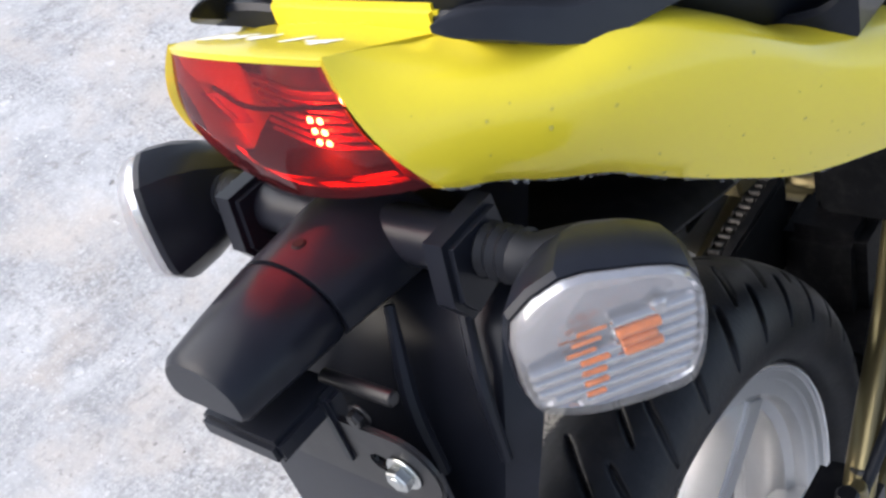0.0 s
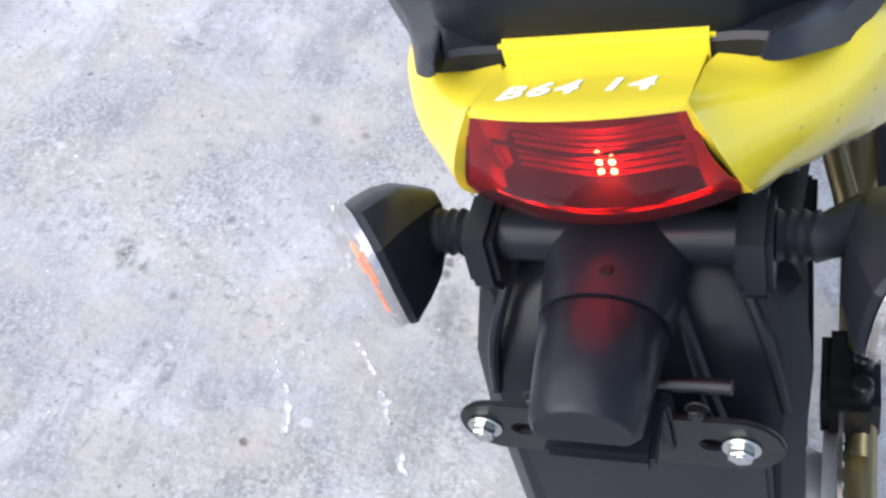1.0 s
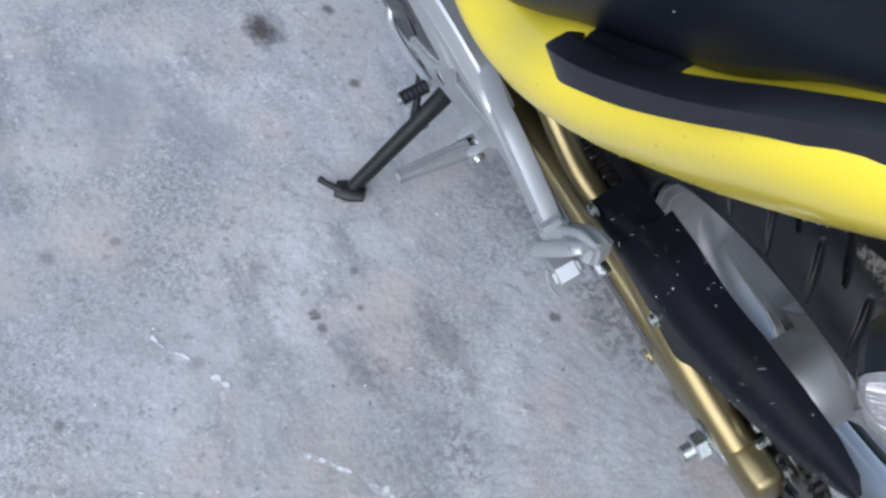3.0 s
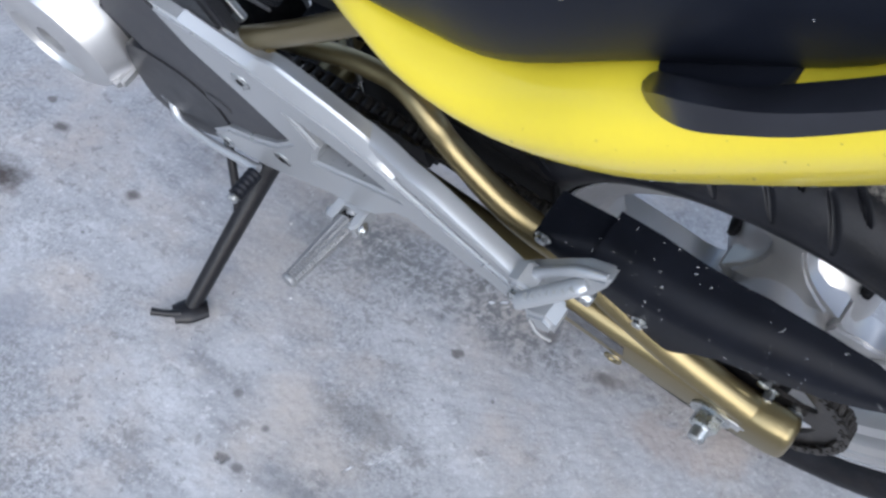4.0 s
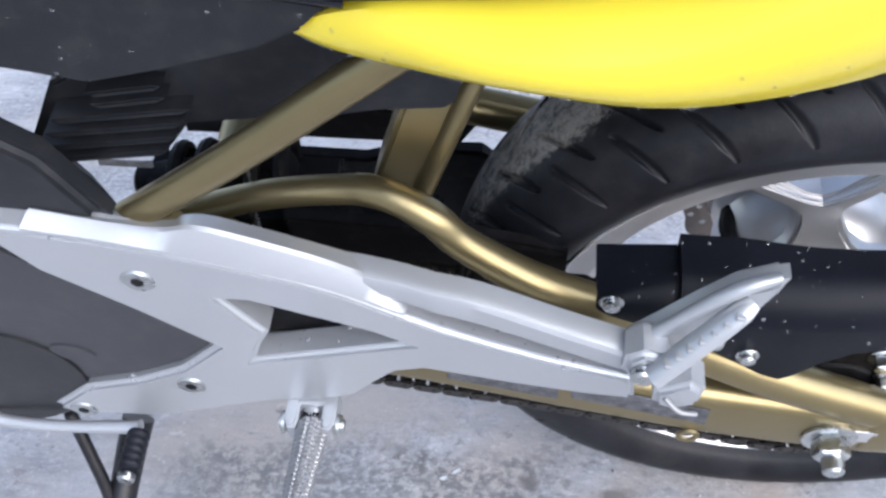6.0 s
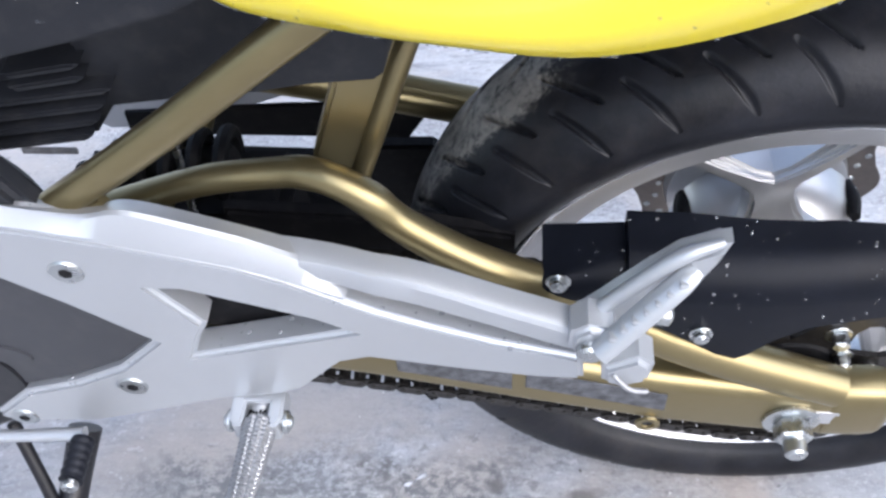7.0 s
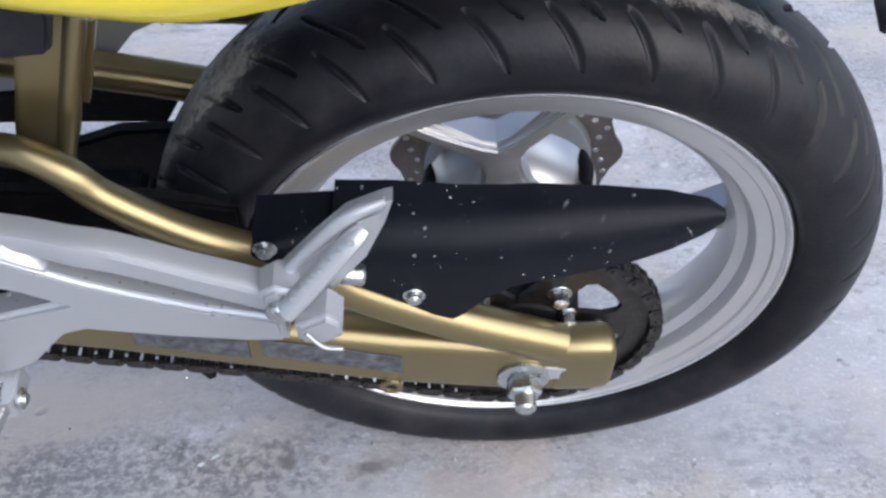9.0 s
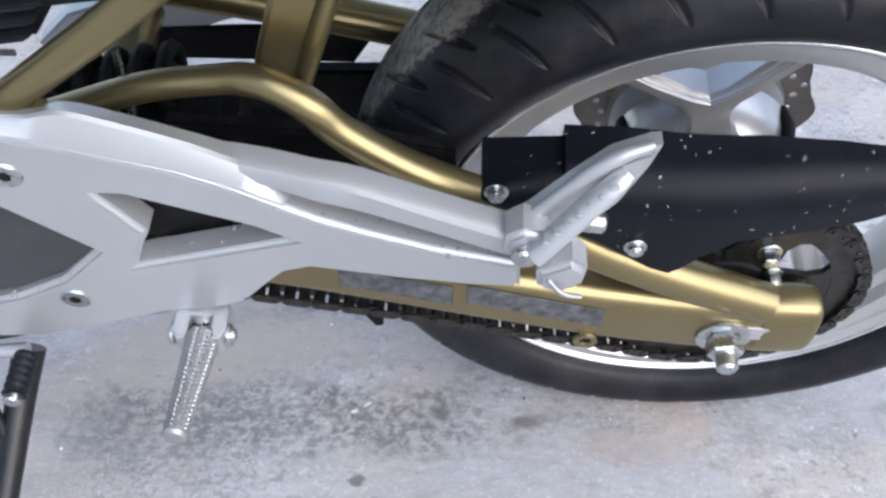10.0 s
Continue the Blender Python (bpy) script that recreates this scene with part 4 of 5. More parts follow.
# sheet closing the bracket's hole from behind, shade put into its colour
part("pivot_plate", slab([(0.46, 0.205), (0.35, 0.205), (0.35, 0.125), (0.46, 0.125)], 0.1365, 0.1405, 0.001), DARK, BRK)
drops(BRK, 90, 5, 0.0006, 0.0020, (0, 0.3, 1), 0.5, water=SKYLIT_WATER)
part("cover_panel", slab([(0.604, 0.270), (0.55, 0.222), (0.50, 0.179), (0.450, 0.139), (0.488, 0.102), (0.53, 0.078), (0.575, 0.062), (0.64, 0.10), (0.70, 0.18), (0.68, 0.24)],
                         0.138, 0.158, 0.003), GREY_PLASTIC, BIKE, "dark grey heel guard panel")
part("panel_badge", slab([(0.5704 + 0.0165 * math.cos(radians(q)) + 0.004 * math.sin(radians(q)), 0.1071 + 0.0125 * math.sin(radians(q))) for q in range(0, 360, 20)], 0.156, 0.1594, 0.0008), GREY_PLASTIC, BIKE, "faint raised oval on the heel guard")
part("frame_cover", slab([(0.496, 0.262), (0.52, 0.318), (0.56, 0.352), (0.62, 0.385), (0.72, 0.37), (0.72, 0.2), (0.61, 0.272)], 0.128, 0.150, 0.006, segs=3), SATIN, BIKE, "dark grey plastic frame cover")


def footpeg():
    bm = bmesh.new()
    a, b = Vector((0.396, 0.180, 0.055)), Vector((0.3985, 0.262, 0.071))
    d = (b - a).normalized()
    u = d.orthogonal().normalized()
    v = d.cross(u)
    n, seg = 88, 40
    loops = []
    for i in range(n + 1):
        f = i / n
        r = 0.0122 - 0.0042 * f
        loops.append([a + d * ((b - a).length * f) + (u * math.cos(w) + v * math.sin(w)) * (r + (0.0006 if (i % 4 and k % 4) else -0.0011))
                      for k, w in ((k, 2 * math.pi * k / seg) for k in range(seg))])
    rings(bm, loops)
    rod(b - d * 0.001, b + d * 0.006, 0.0088, 18, 0.003, bm=bm)
    return bm


PEG = part("footpeg", footpeg(), PEG_STEEL, BIKE, "knurled folding steel footpeg", 25)
fork = slab([(0.417, 0.156), (0.417, 0.180), (0.414, 0.187), (0.408, 0.187), (0.4065, 0.180), (0.4065, 0.168), (0.3895, 0.168), (0.3895, 0.180), (0.388, 0.187), (0.382, 0.187), (0.379, 0.180), (0.379, 0.156)],
            0.043, 0.066, 0.0018)
for v in fork.verts:
    v.co = (v.co.x, v.co.z, v.co.y)
part("clevis", fork, SILVER, PEG, "silver forked peg mount")
part("pivot_pin", rod((0.423, 0.178, 0.054), (0.373, 0.178, 0.054), 0.0050, 14, 0.001), STEEL, PEG)
for x in (0.4185, 0.3775):
    part("pin_head", rod((x - 0.002, 0.178, 0.054), (x + 0.002, 0.178, 0.054), 0.0085, 18, 0.001), STEEL, PEG)
part("peg_root", rod((0.398, 0.168, 0.053), (0.3985, 0.186, 0.0548), 0.0078, 16, 0.001), ALLOY, PEG)
part("return_spring", tube([(0.4045 - 0.0006 * k, 0.178 + 0.0088 * math.cos(k * 1.5), 0.054 + 0.0088 * math.sin(k * 1.5)) for k in range(22)], 0.0011, 6, 2), DARK, PEG)

# pillion peg, folded up
blade = [(0.178, 0.182), (0.160, 0.205), (0.140, 0.232), (0.120, 0.256), (0.098, 0.268), (0.092, 0.270), (0.097, 0.250), (0.110, 0.215), (0.126, 0.190), (0.135, 0.176), (0.165, 0.165)]
PIL = part("pillion_bracket", slab(blade, 0.160, 0.178, 0.004, segs=3), SILVER, BIKE, "silver wedge shaped pillion peg bracket", 45)
part("lip", tube([(0.182, 0.180, 0.186), (0.158, 0.179, 0.210), (0.138, 0.178, 0.236), (0.118, 0.176, 0.258), (0.096, 0.173, 0.268)], [0.004, 0.005, 0.005, 0.005, 0.003], 10, 5), SILVER, PIL)
part("pillion_peg", tube([(0.160, 0.205, 0.200), (0.140, 0.196, 0.222), (0.118, 0.186, 0.246), (0.110, 0.180, 0.252)], [0.008, 0.0085, 0.008, 0.006], 12, 6, squash=0.7), SILVER, PIL, "folded pillion footpeg")
for k in range(7):
    f = k / 6
    part("peg_tooth", box((0.153 - 0.036 * f - 0.003, 0.199 - 0.014 * f, 0.214 + 0.036 * f - 0.002), (0.153 - 0.036 * f + 0.003, 0.206 - 0.014 * f, 0.214 + 0.036 * f + 0.002), 0.0008), SILVER, PIL)
part("pivot_lug", slab([(0.177, 0.206), (0.167, 0.214), (0.152, 0.210), (0.148, 0.192), (0.154, 0.178), (0.170, 0.178), (0.178, 0.190)], 0.172, 0.198, 0.004, segs=3), SILVER, PIL)
part("pivot_bolt", rod((0.165, 0.197, 0.194), (0.165, 0.205, 0.194), 0.0085, 18, 0.002), STEEL, PIL, "bright round pivot bolt head")
part("hanger", slab([(0.157, 0.180), (0.136, 0.194), (0.126, 0.184), (0.128, 0.166), (0.144, 0.158), (0.156, 0.164)], 0.180, 0.206, 0.004, segs=3), SILVER, PIL)
part("end_bolt", rod((0.136, 0.166, 0.186), (0.113, 0.166, 0.182), 0.0075, 16, 0.002), STEEL, PIL)
PIL.location = (0.005, -0.008, -0.003)
part("clip", tube([(0.150, 0.206, 0.176), (0.140, 0.210, 0.166), (0.128, 0.208, 0.160)], 0.0018, 8, 4), PEG_STEEL, PIL)


# ---- side stand and shift lever ----
def ground_point(x, y, up_=0.0):
    """A place on the ground in the machine's own axes."""
    return BIKE.matrix_world.inverted() @ Vector((x, y, up_))


STAND_B = [(0.520, 0.012), (0.430, 0.030), (0.424, 0.022), (0.432, 0.010), (0.52, -0.020), (0.60, -0.05), (0.60, 0.02)]
foot = ground_point(0.606, 0.233, 0.014)
STAND = part("side_stand", tube([(0.575, 0.135, -0.055), (0.585, 0.18, -0.09), tuple(foot)], [0.014, 0.0125, 0.0105], 16, 6), BLACK_PAINT, BIKE, "black tubular side stand on the concrete")
part("stand_foot", tube([tuple(ground_point(0.590, 0.222, 0.010)), tuple(ground_point(0.604, 0.240, 0.011)), tuple(ground_point(0.616, 0.256, 0.010))], [0.012, 0.017, 0.013], 16, 5, squash=0.5), BLACK_PAINT, STAND)
part("foot_prong", tube([tuple(ground_point(0.608, 0.250, 0.013)), tuple(ground_point(0.622, 0.262, 0.013)), tuple(ground_point(0.638, 0.272, 0.014))], [0.006, 0.0045, 0.0055], 10, 4), BLACK_PAINT, STAND)
part("stand_spring", tube([(0.620, 0.150, -0.02), (0.600, 0.185, -0.075), (0.592, 0.205, -0.105)], 0.0055, 10, 6), BLACK_PAINT, STAND)
part("stand_bracket", slab(STAND_B, 0.112, 0.134, 0.003), BLACK_PAINT, STAND)
part("stand_lug", box((0.588, 0.185, -0.125), (0.598, 0.2, -0.105), 0.002), BLACK_PAINT, STAND)
LEVER = part("shift_lever", tube([(0.692, 0.150, 0.016), (0.684, 0.160, 0.006), (0.668, 0.167, -0.003), (0.62, 0.170, -0.002), (0.565, 0.170, 0.004), (0.546, 0.170, 0.005)], [0.006, 0.0055, 0.005, 0.005, 0.0055, 0.007], 12, 6, squash=0.8), SILVER, BIKE, "bright gear shift lever")
part("lever_boss", rod((0.692, 0.128, 0.016), (0.692, 0.160, 0.016), 0.0105, 18, 0.002), STEEL, LEVER, "bright splined boss")
part("shift_rubber", tube([(0.546, 0.174 + 0.0032 * k, 0.0052 + 0.0002 * k) for k in range(12)], [0.0095 if k % 2 else 0.0085 for k in range(12)], 14, 2), SOFT_RUBBER, LEVER, "ribbed black rubber toe piece")
part("shift_tip", rod((0.5458, 0.2095, 0.0075), (0.5456, 0.2165, 0.0080), 0.0068, 14, 0.0015), STEEL, LEVER)

# ---- frame, engine, regulator ----
FRAME = part("frame_tube", tube([(0.5175, 0.135, 0.229), (0.4125, 0.134, 0.312), (0.3275, 0.130, 0.383), (0.262, 0.112, 0.423)], 0.0110, 20, 6), GOLD, BIKE, "gold painted frame tube")
part("gusset", slab([(0.508, 0.212), (0.470, 0.236), (0.452, 0.255), (0.46, 0.262), (0.50, 0.24)], 0.132, 0.146, 0.004), GOLD, FRAME)
part("down_tube", tube([(0.582, 0.124, 0.20), (0.576, 0.124, 0.250), (0.566, 0.122, 0.350), (0.56, 0.118, 0.45)], 0.0165, 20, 6), GOLD, FRAME)
ARMP = part("shock_bracket", slab([(0.270, 0.352), (0.312, 0.212), (0.352, 0.205), (0.344, 0.236), (0.324, 0.298), (0.315, 0.360), (0.268, 0.360)], 0.052, 0.080, 0.003), GOLD, BIKE, "gold upright shock bracket")
part("bracket_edge", rod((0.318, 0.080, 0.210), (0.268, 0.080, 0.360), 0.0068, 12), GOLD, ARMP)
part("rear_rib", slab([(0.262, 0.352), (0.300, 0.236), (0.304, 0.238), (0.266, 0.354)], 0.046, 0.056, 0.001), GOLD, ARMP)
part("hugger", slab([(0.322 * math.cos(radians(q)), 0.322 * math.sin(radians(q))) for q in range(-28, 7, 5)] + [(0.330 * math.cos(radians(q)), 0.330 * math.sin(radians(q))) for q in range(2, -29, -5)], -0.070, 0.050, 0.001), DARK, ARMP, "black flap ahead of the tyre")
part("exhaust_shield", slab([(0.28, -0.13), (0.27, 0.01), (0.29, 0.030), (0.36, 0.028), (0.40, 0.012), (0.56, 0.016), (0.58, -0.10)], -0.126, -0.110, 0.003), DARK, ARMP, "black shield low on the brake side")
part("brake_side_plate", slab([(0.284, 0.0915), (0.412, 0.0875), (0.560, 0.076), (0.561, 0.050), (0.421, 0.049), (0.310, 0.048)], -0.110, -0.104, 0.001), DARK, ARMP, "black plate along the brake side of the swingarm")
part("lower_shield", box((0.326, -0.072, -0.008), (0.430, 0.050, 0.028), 0.006), DARK, ARMP, "black shield between frame and tyre")
# added dark backing: closes the bright gaps between chain and inner swingarm
part("chain_backing", slab([(0.215, 0.140), (0.300, 0.158), (0.42, 0.165), (0.42, 0.06), (0.215, 0.02)], 0.058, 0.072, 0.003), DARK, SWING, "dark filler added behind the chain")
part("link_rod", rod((0.4365, 0.070, 0.235), (0.4430, 0.072, 0.120), 0.0028, 10), STEEL, ARMP, "thin bright link rod")
REG = part("regulator", slab([(0.452, 0.345), (0.500, 0.340), (0.530, 0.322), (0.560, 0.270), (0.556, 0.256), (0.470, 0.268), (0.440, 0.310)], 0.074, 0.094, 0.003), SATIN, BIKE, "black finned regulator block")
for k in range(6):
    zz = 0.277 + 0.0128 * k if k < 4 else 0.3275 + 0.0095 * (k - 4)
    x0, x1 = (0.4625 - 0.0075 * k, 0.5523 - 0.0078 * k) if k < 4 else (0.452, 0.499)
    d = 0.075 * (x1 - x0)
    part("cooling_fin", slab([(x0, zz + d + 0.002), (x0 + 0.006, zz + d - 0.0025), (x1 - 0.006, zz - d - 0.0025), (x1, zz - d + 0.001), (x1 - 0.006, zz - d + 0.0022), (x0 + 0.006, zz + d + 0.0022)], 0.092, 0.112, 0.0012), SATIN, REG)
part("regulator_label", box((0.476, 0.1105, 0.2705), (0.510, 0.1128, 0.2750), 0.0004), LABEL, REG, "small blue grey line of unreadable print")
part("pivot_stud", rod((0.5506, 0.108, 0.244), (0.5317, 0.110, 0.218), 0.0062, 14, 0.002), ALLOY, BIKE, "grey pivot stud")
part("inner_tray", slab([(0.283, 0.40), (0.283, 0.347), (0.290, 0.324), (0.296, 0.319), (0.334, 0.315), (0.361, 0.309), (0.41, 0.303), (0.46, 0.295), (0.46, 0.40)], 0.088, 0.100, 0.004), SATIN, BIKE, "dark plastic inner tray")
part("battery_box", box((0.355, -0.09, 0.330), (0.60, 0.070, 0.47), 0.01), DARK, BIKE, "black battery box")
part("rear_tray", box((0.270, -0.112, 0.235), (0.43, -0.030, 0.40), 0.010), DARK, BIKE, "black tray under the seat")
part("linkage_cover", box((0.385, -0.03, -0.04), (0.56, 0.055, 0.125), 0.012), DARK, BIKE, "black linkage housing")
part("inner_mudguard", tube([(0.335, 0, 0.33), (0.29, 0, 0.365), (0.2, 0, 0.40), (0.05, 0, 0.43), (-0.1, 0, 0.46)], [0.05, 0.065, 0.08, 0.085, 0.08], 16, 5, squash=0.25), DARK, BIKE, "black inner mudguard")
ENG = part("engine_case", rod((0.70, -0.02, 0.06), (0.70, 0.145, 0.06), 0.11, 40, 0.02), DARK, BIKE, "dark engine casing")
sc_ = part("stator_cover", lathe([(0.125, 0.02), (0.125, 0.098), (0.136, 0.099), (0.140, 0.090), (0.168, 0.086), (0.186, 0.078), (0.194, 0.064), (0.196, 0.050), (0.190, 0.046), (0.190, 0.02)], 48), ALLOY, ENG, "silver cast side cover", 35)
sc_.location = (0.81, 0, 0.085)
for a in (20, 95, 170, 245, 320):
    part("cover_bolt", bolt((0.81 + 0.093 * math.cos(radians(a)), 0.138, 0.085 + 0.093 * math.sin(radians(a))), (0, 1, 0), 0.006, 0.006), STEEL, ENG)
part("cover_rib", box((0.725, 0.15, 0.035), (0.765, 0.185, 0.055), 0.006), ALLOY, ENG)
part("sprocket_cover", slab(rounded([(0.62, 0.13), (0.58, 0.10), (0.575, 0.05), (0.60, 0.01), (0.66, -0.02), (0.72, 0.0), (0.70, 0.12)], 4), 0.12, 0.16, 0.008, segs=3), BLACK_PAINT, ENG)
SHOCK = part("shock_absorber", rod((0.56, 0, 0.107), (0.43, 0, 0.132), 0.017, 24, 0.004), DARK, BIKE, "black rear shock absorber lying flat")
for k in range(5):
    part("spring_coil", tube([(0.435 + 0.022 * k, 0.026 * math.cos(w), 0.131 - 0.0042 * k + 0.026 * math.sin(w)) for w in (2 * math.pi * j / 12 for j in range(13))], 0.0062, 8, 2), DARK, SHOCK)

# ---- tail ----
SETTLE = Matrix(((0.9197, 0, -0.0572, 0.0198), (0, 0.9061, 0, 0), (0.0223, 0, 0.935, 0.0123), (0, 0, 0, 1)))


def settle(*things):
    """Draw a thing of the tail end, with its parts, in to the tail's true size and place."""
    for thing in things:
        for ob in [thing] + thing.children_recursive:
            if ob.type == "MESH":
                ob.data.transform(SETTLE)
            elif ob.type == "LIGHT":
                ob.location = SETTLE @ ob.location


SIDE = [  # seat edge, shoulder and lower edge, front to rear
    (0.3640, 0.1290, 0.4100, 0.3640, 0.1305, 0.4070, 0.3640, 0.1280, 0.4030), (0.3450, 0.1370, 0.4240, 0.3450, 0.1410, 0.4120, 0.3450, 0.1360, 0.4010),
    (0.3100, 0.1450, 0.4380, 0.3100, 0.1570, 0.4240, 0.3100, 0.1500, 0.4050), (0.2500, 0.1500, 0.4470, 0.2500, 0.1760, 0.4320, 0.2500, 0.1690, 0.4110),
    (0.1800, 0.1470, 0.4680, 0.1800, 0.1820, 0.4450, 0.1800, 0.1730, 0.4090), (0.1000, 0.1430, 0.5150, 0.1000, 0.1800, 0.4850, 0.1000, 0.1630, 0.4230),
    (0.0149, 0.1223, 0.5440, 0.0165, 0.1549, 0.5179, 0.0213, 0.1314, 0.4393), (-0.0426, 0.1051, 0.5810, -0.0410, 0.1395, 0.5539, -0.0358, 0.1133, 0.4688),
    (-0.0903, 0.0797, 0.6080, -0.0883, 0.1232, 0.5753, -0.0837, 0.0988, 0.4995), (-0.1338, 0.0494, 0.6107, -0.1324, 0.1006, 0.5873, -0.1271, 0.0852, 0.5312),
    (-0.1630, 0.0471, 0.6212, -0.1613, 0.0815, 0.5941, -0.1513, 0.0752, 0.5513), (-0.1922, 0.0460, 0.6319, -0.1934, 0.0603, 0.5989, -0.1719, 0.0669, 0.5643)]


def far_lift(x):
    """The brake side panel is cut a little higher."""
    return 0.020 * max(0.0, min(1.0, (x + 0.165) / 0.06)) * max(0.0, min(1.0, (0.22 - x) / 0.16))


def side_fairing(side):
    loops = []
    for row in spline(SIDE, 5):
        u, m, l = (np.array(row[k:k + 3]) for k in (0, 3, 6))
        c = 2 * m - 0.5 * (u + l)
        lp = [tuple((1 - f) ** 2 * u + 2 * f * (1 - f) * c + f * f * l) for f in (k / 14 for k in range(15))]
        t = min(0.02, 0.3 * (u[2] - l[2]))
        x = l[0]
        lip = 0.004 if u[0] < -0.12 else 0.028
        lp += [(x, l[1] - 0.3 * t, l[2] - 0.06 * t), (x, l[1] - t, l[2] + 0.1 * t), (x, l[1] - t, l[2] + 0.3 * t), (u[0], u[1] - lip, u[2] - 0.3 * t - 0.004), (u[0], u[1] - lip, u[2] - 0.004)]
        if side < 0:
            k = far_lift(x)
            lp = [(p[0], p[1] + 0.5 * k * max(0.0, min(1.0, (u[2] - p[2]) / (u[2] - l[2]))), p[2] + k * max(0.0, min(1.0, (u[2] - p[2]) / (u[2] - l[2])))) for p in lp]
        loops.append(lp)
    bm = bmesh.new()
    rings(bm, loops)
    return bm if side > 0 else flip(bm)


TAIL = new("tail_fairing")
TAIL.parent = BIKE
tagged(TAIL, "glossy yellow tail fairing beaded with rain")
for side in (1, -1):
    sf = part("side_panel", side_fairing(side), YELLOW, TAIL, "", 40)
    drops(sf, 50, 11 + side, 0.0004, 0.0011, (0, side, -0.6), 0.55)


def fringe(side, host, seed):
    """Beads of water hanging along the lower edge of the tail."""
    rng = random.Random(seed)
    bm = bmesh.new()
    rows_ = spline(SIDE, 40)
    for row in rows_:
        if rng.random() < 0.62:
            r = 0.0005 + 0.0011 * rng.random() ** 2
            k = far_lift(row[6]) if side < 0 else 0.0
            c = Vector((row[6], side * (row[7] - 0.001 + 0.5 * k), row[8] - 0.4 * r + k))
            rings(bm, [[c + Vector((math.cos(q) * r * k, math.sin(q) * r * k, hh * r)) for q in (math.pi * j / 4 for j in range(8))]
                       for k, hh in ((0.7, 0.8), (1.0, 0.1), (0.8, -0.7), (0.3, -1.05))])
    tagged(part("hanging_bead", bm, WATER, host, "hanging beads of rain water", 60), kind="stuff")


for side, host in zip((1, -1), [c for c in TAIL.children if c.name.startswith("side_panel")]):
    fringe(side, host, 40 + side)


def deck(x, y):
    """Height of the yellow tail top."""
    return 0.6440 + (-0.120 - x) * 0.375 - 1.0 * y * y


bm = bmesh.new()
NX, NY = 10, 24
g = []
for i in range(NX + 1):
    row = []
    for j in range(NY + 1):
        y = -0.051 + 0.102 * j / NY
        xe = -0.1895 - 0.014 * (1 - (y / 0.051) ** 2)
        x = -0.121 + (xe + 0.121) * i / NX
        row.append(bm.verts.new((x, y, deck(x, y) - (0.0015 if i == NX else 0))))
    g.append(row)
for i in range(NX):
    for j in range(NY):
        bm.faces.new((g[i][j], g[i][j + 1], g[i + 1][j + 1], g[i + 1][j]))
for e in bmesh.ops.extrude_face_region(bm, geom=bm.faces[:])["geom"]:
    if isinstance(e, bmesh.types.BMVert):
        e.co.z -= 0.003
settle(part("tail_top", bm, YELLOW, TAIL, "yellow tail top with a white handwritten number"),
       part("tail_step", box((-0.1255, -0.0555, 0.62), (-0.10, 0.0555, 0.6560), 0.003), YELLOW, TAIL))

# handwritten number on the tail top
fc = bpy.data.curves.new("number", "FONT")
fc.body, fc.size, fc.shear, fc.extrude = "B64 14", 0.026, 0.15, 0.0004
fc.space_character, fc.bevel_depth, fc.bevel_resolution = 1.2, 0.0008, 0
tmp = new("number", fc)
bpy.context.view_layer.update()
me = bpy.data.meshes.new_from_object(tmp.evaluated_get(bpy.context.evaluated_depsgraph_get()))
bpy.data.objects.remove(tmp)
wid = max(v.co.x for v in me.vertices)
for v in me.vertices:
    u, w, e = v.co
    y = 0.040 - 0.074 * u / wid
    x = -0.182 + 0.86 * w + 0.09 * (0.042 - y)
    v.co = (x, y, deck(x, y) + 0.0005 + 0.15 * max(0, e))
settle(linked("marker_number", me, CHALK, TAIL, "white handwritten number"))

# tail light
LAMP = new("tail_light")
LAMP.parent = BIKE
tagged(LAMP, "lit tail light with a dark red lens")


def lens(inset, tall=1.0, f0=0.0, f1=1.0, wide=1.0):
    loops = []
    n = 24
    for i in range(15):
        f = f0 + (f1 - f0) * i / 14
        row = []
        for j in range(n + 1):
            s = wide * (2 * j / n - 1)
            half_w = 0.0495 + (0.0715 - 0.0495) * f ** 1.2
            y = s * half_w
            top = (-0.1885 - 0.014 * (1 - s * s), 0.6650 + 0.0055 * (1 - s * s))
            low = (-0.170 - 0.023 * (1 - s * s), 0.596 - 0.003 * (1 - s * s))
            x = top[0] + (low[0] - top[0]) * f - 0.012 * math.sin(math.pi * f)
            zz = top[1] + (low[1] - top[1]) * f
            row.append((x + inset, y * (1.04 - inset * 4), 0.625 + (zz - 0.625) * tall))
        loops.append(row)
    bm = bmesh.new()
    rings(bm, loops, closed=False, caps=False)
    return bm


part("red_lens", lens(0), RED_LENS, LAMP, "dark red moulded lens", 60)
part("light_housing", lens(0.043, 0.50), RED_PLASTIC, LAMP)
for k in range(9):
    zz = 0.634 - 0.0052 * k
    part("housing_rib", tube([(-0.158, 0.046, zz), (-0.1665, 0.0, zz), (-0.158, -0.046, zz)], 0.0013, 6, 6), RED_PLASTIC, LAMP)
for i in range(3):
    for j in range(2):
        y, zz = 0.0003 - 0.0066 * j, 0.6195 - 0.0062 * i
        part("led", rod((-0.1685, y, zz), (-0.1700, y, zz), 0.0017, 12, 0.0006), LED, LAMP, "lit red diode")
part("light_guide", lens(0.007, 1.0, 0.85, 0.97, 0.80), GUIDE, LAMP, "glowing red strip in the lens foot")
bm = bmesh.new()
front, back = lens(0.001), lens(0.043, 0.50)
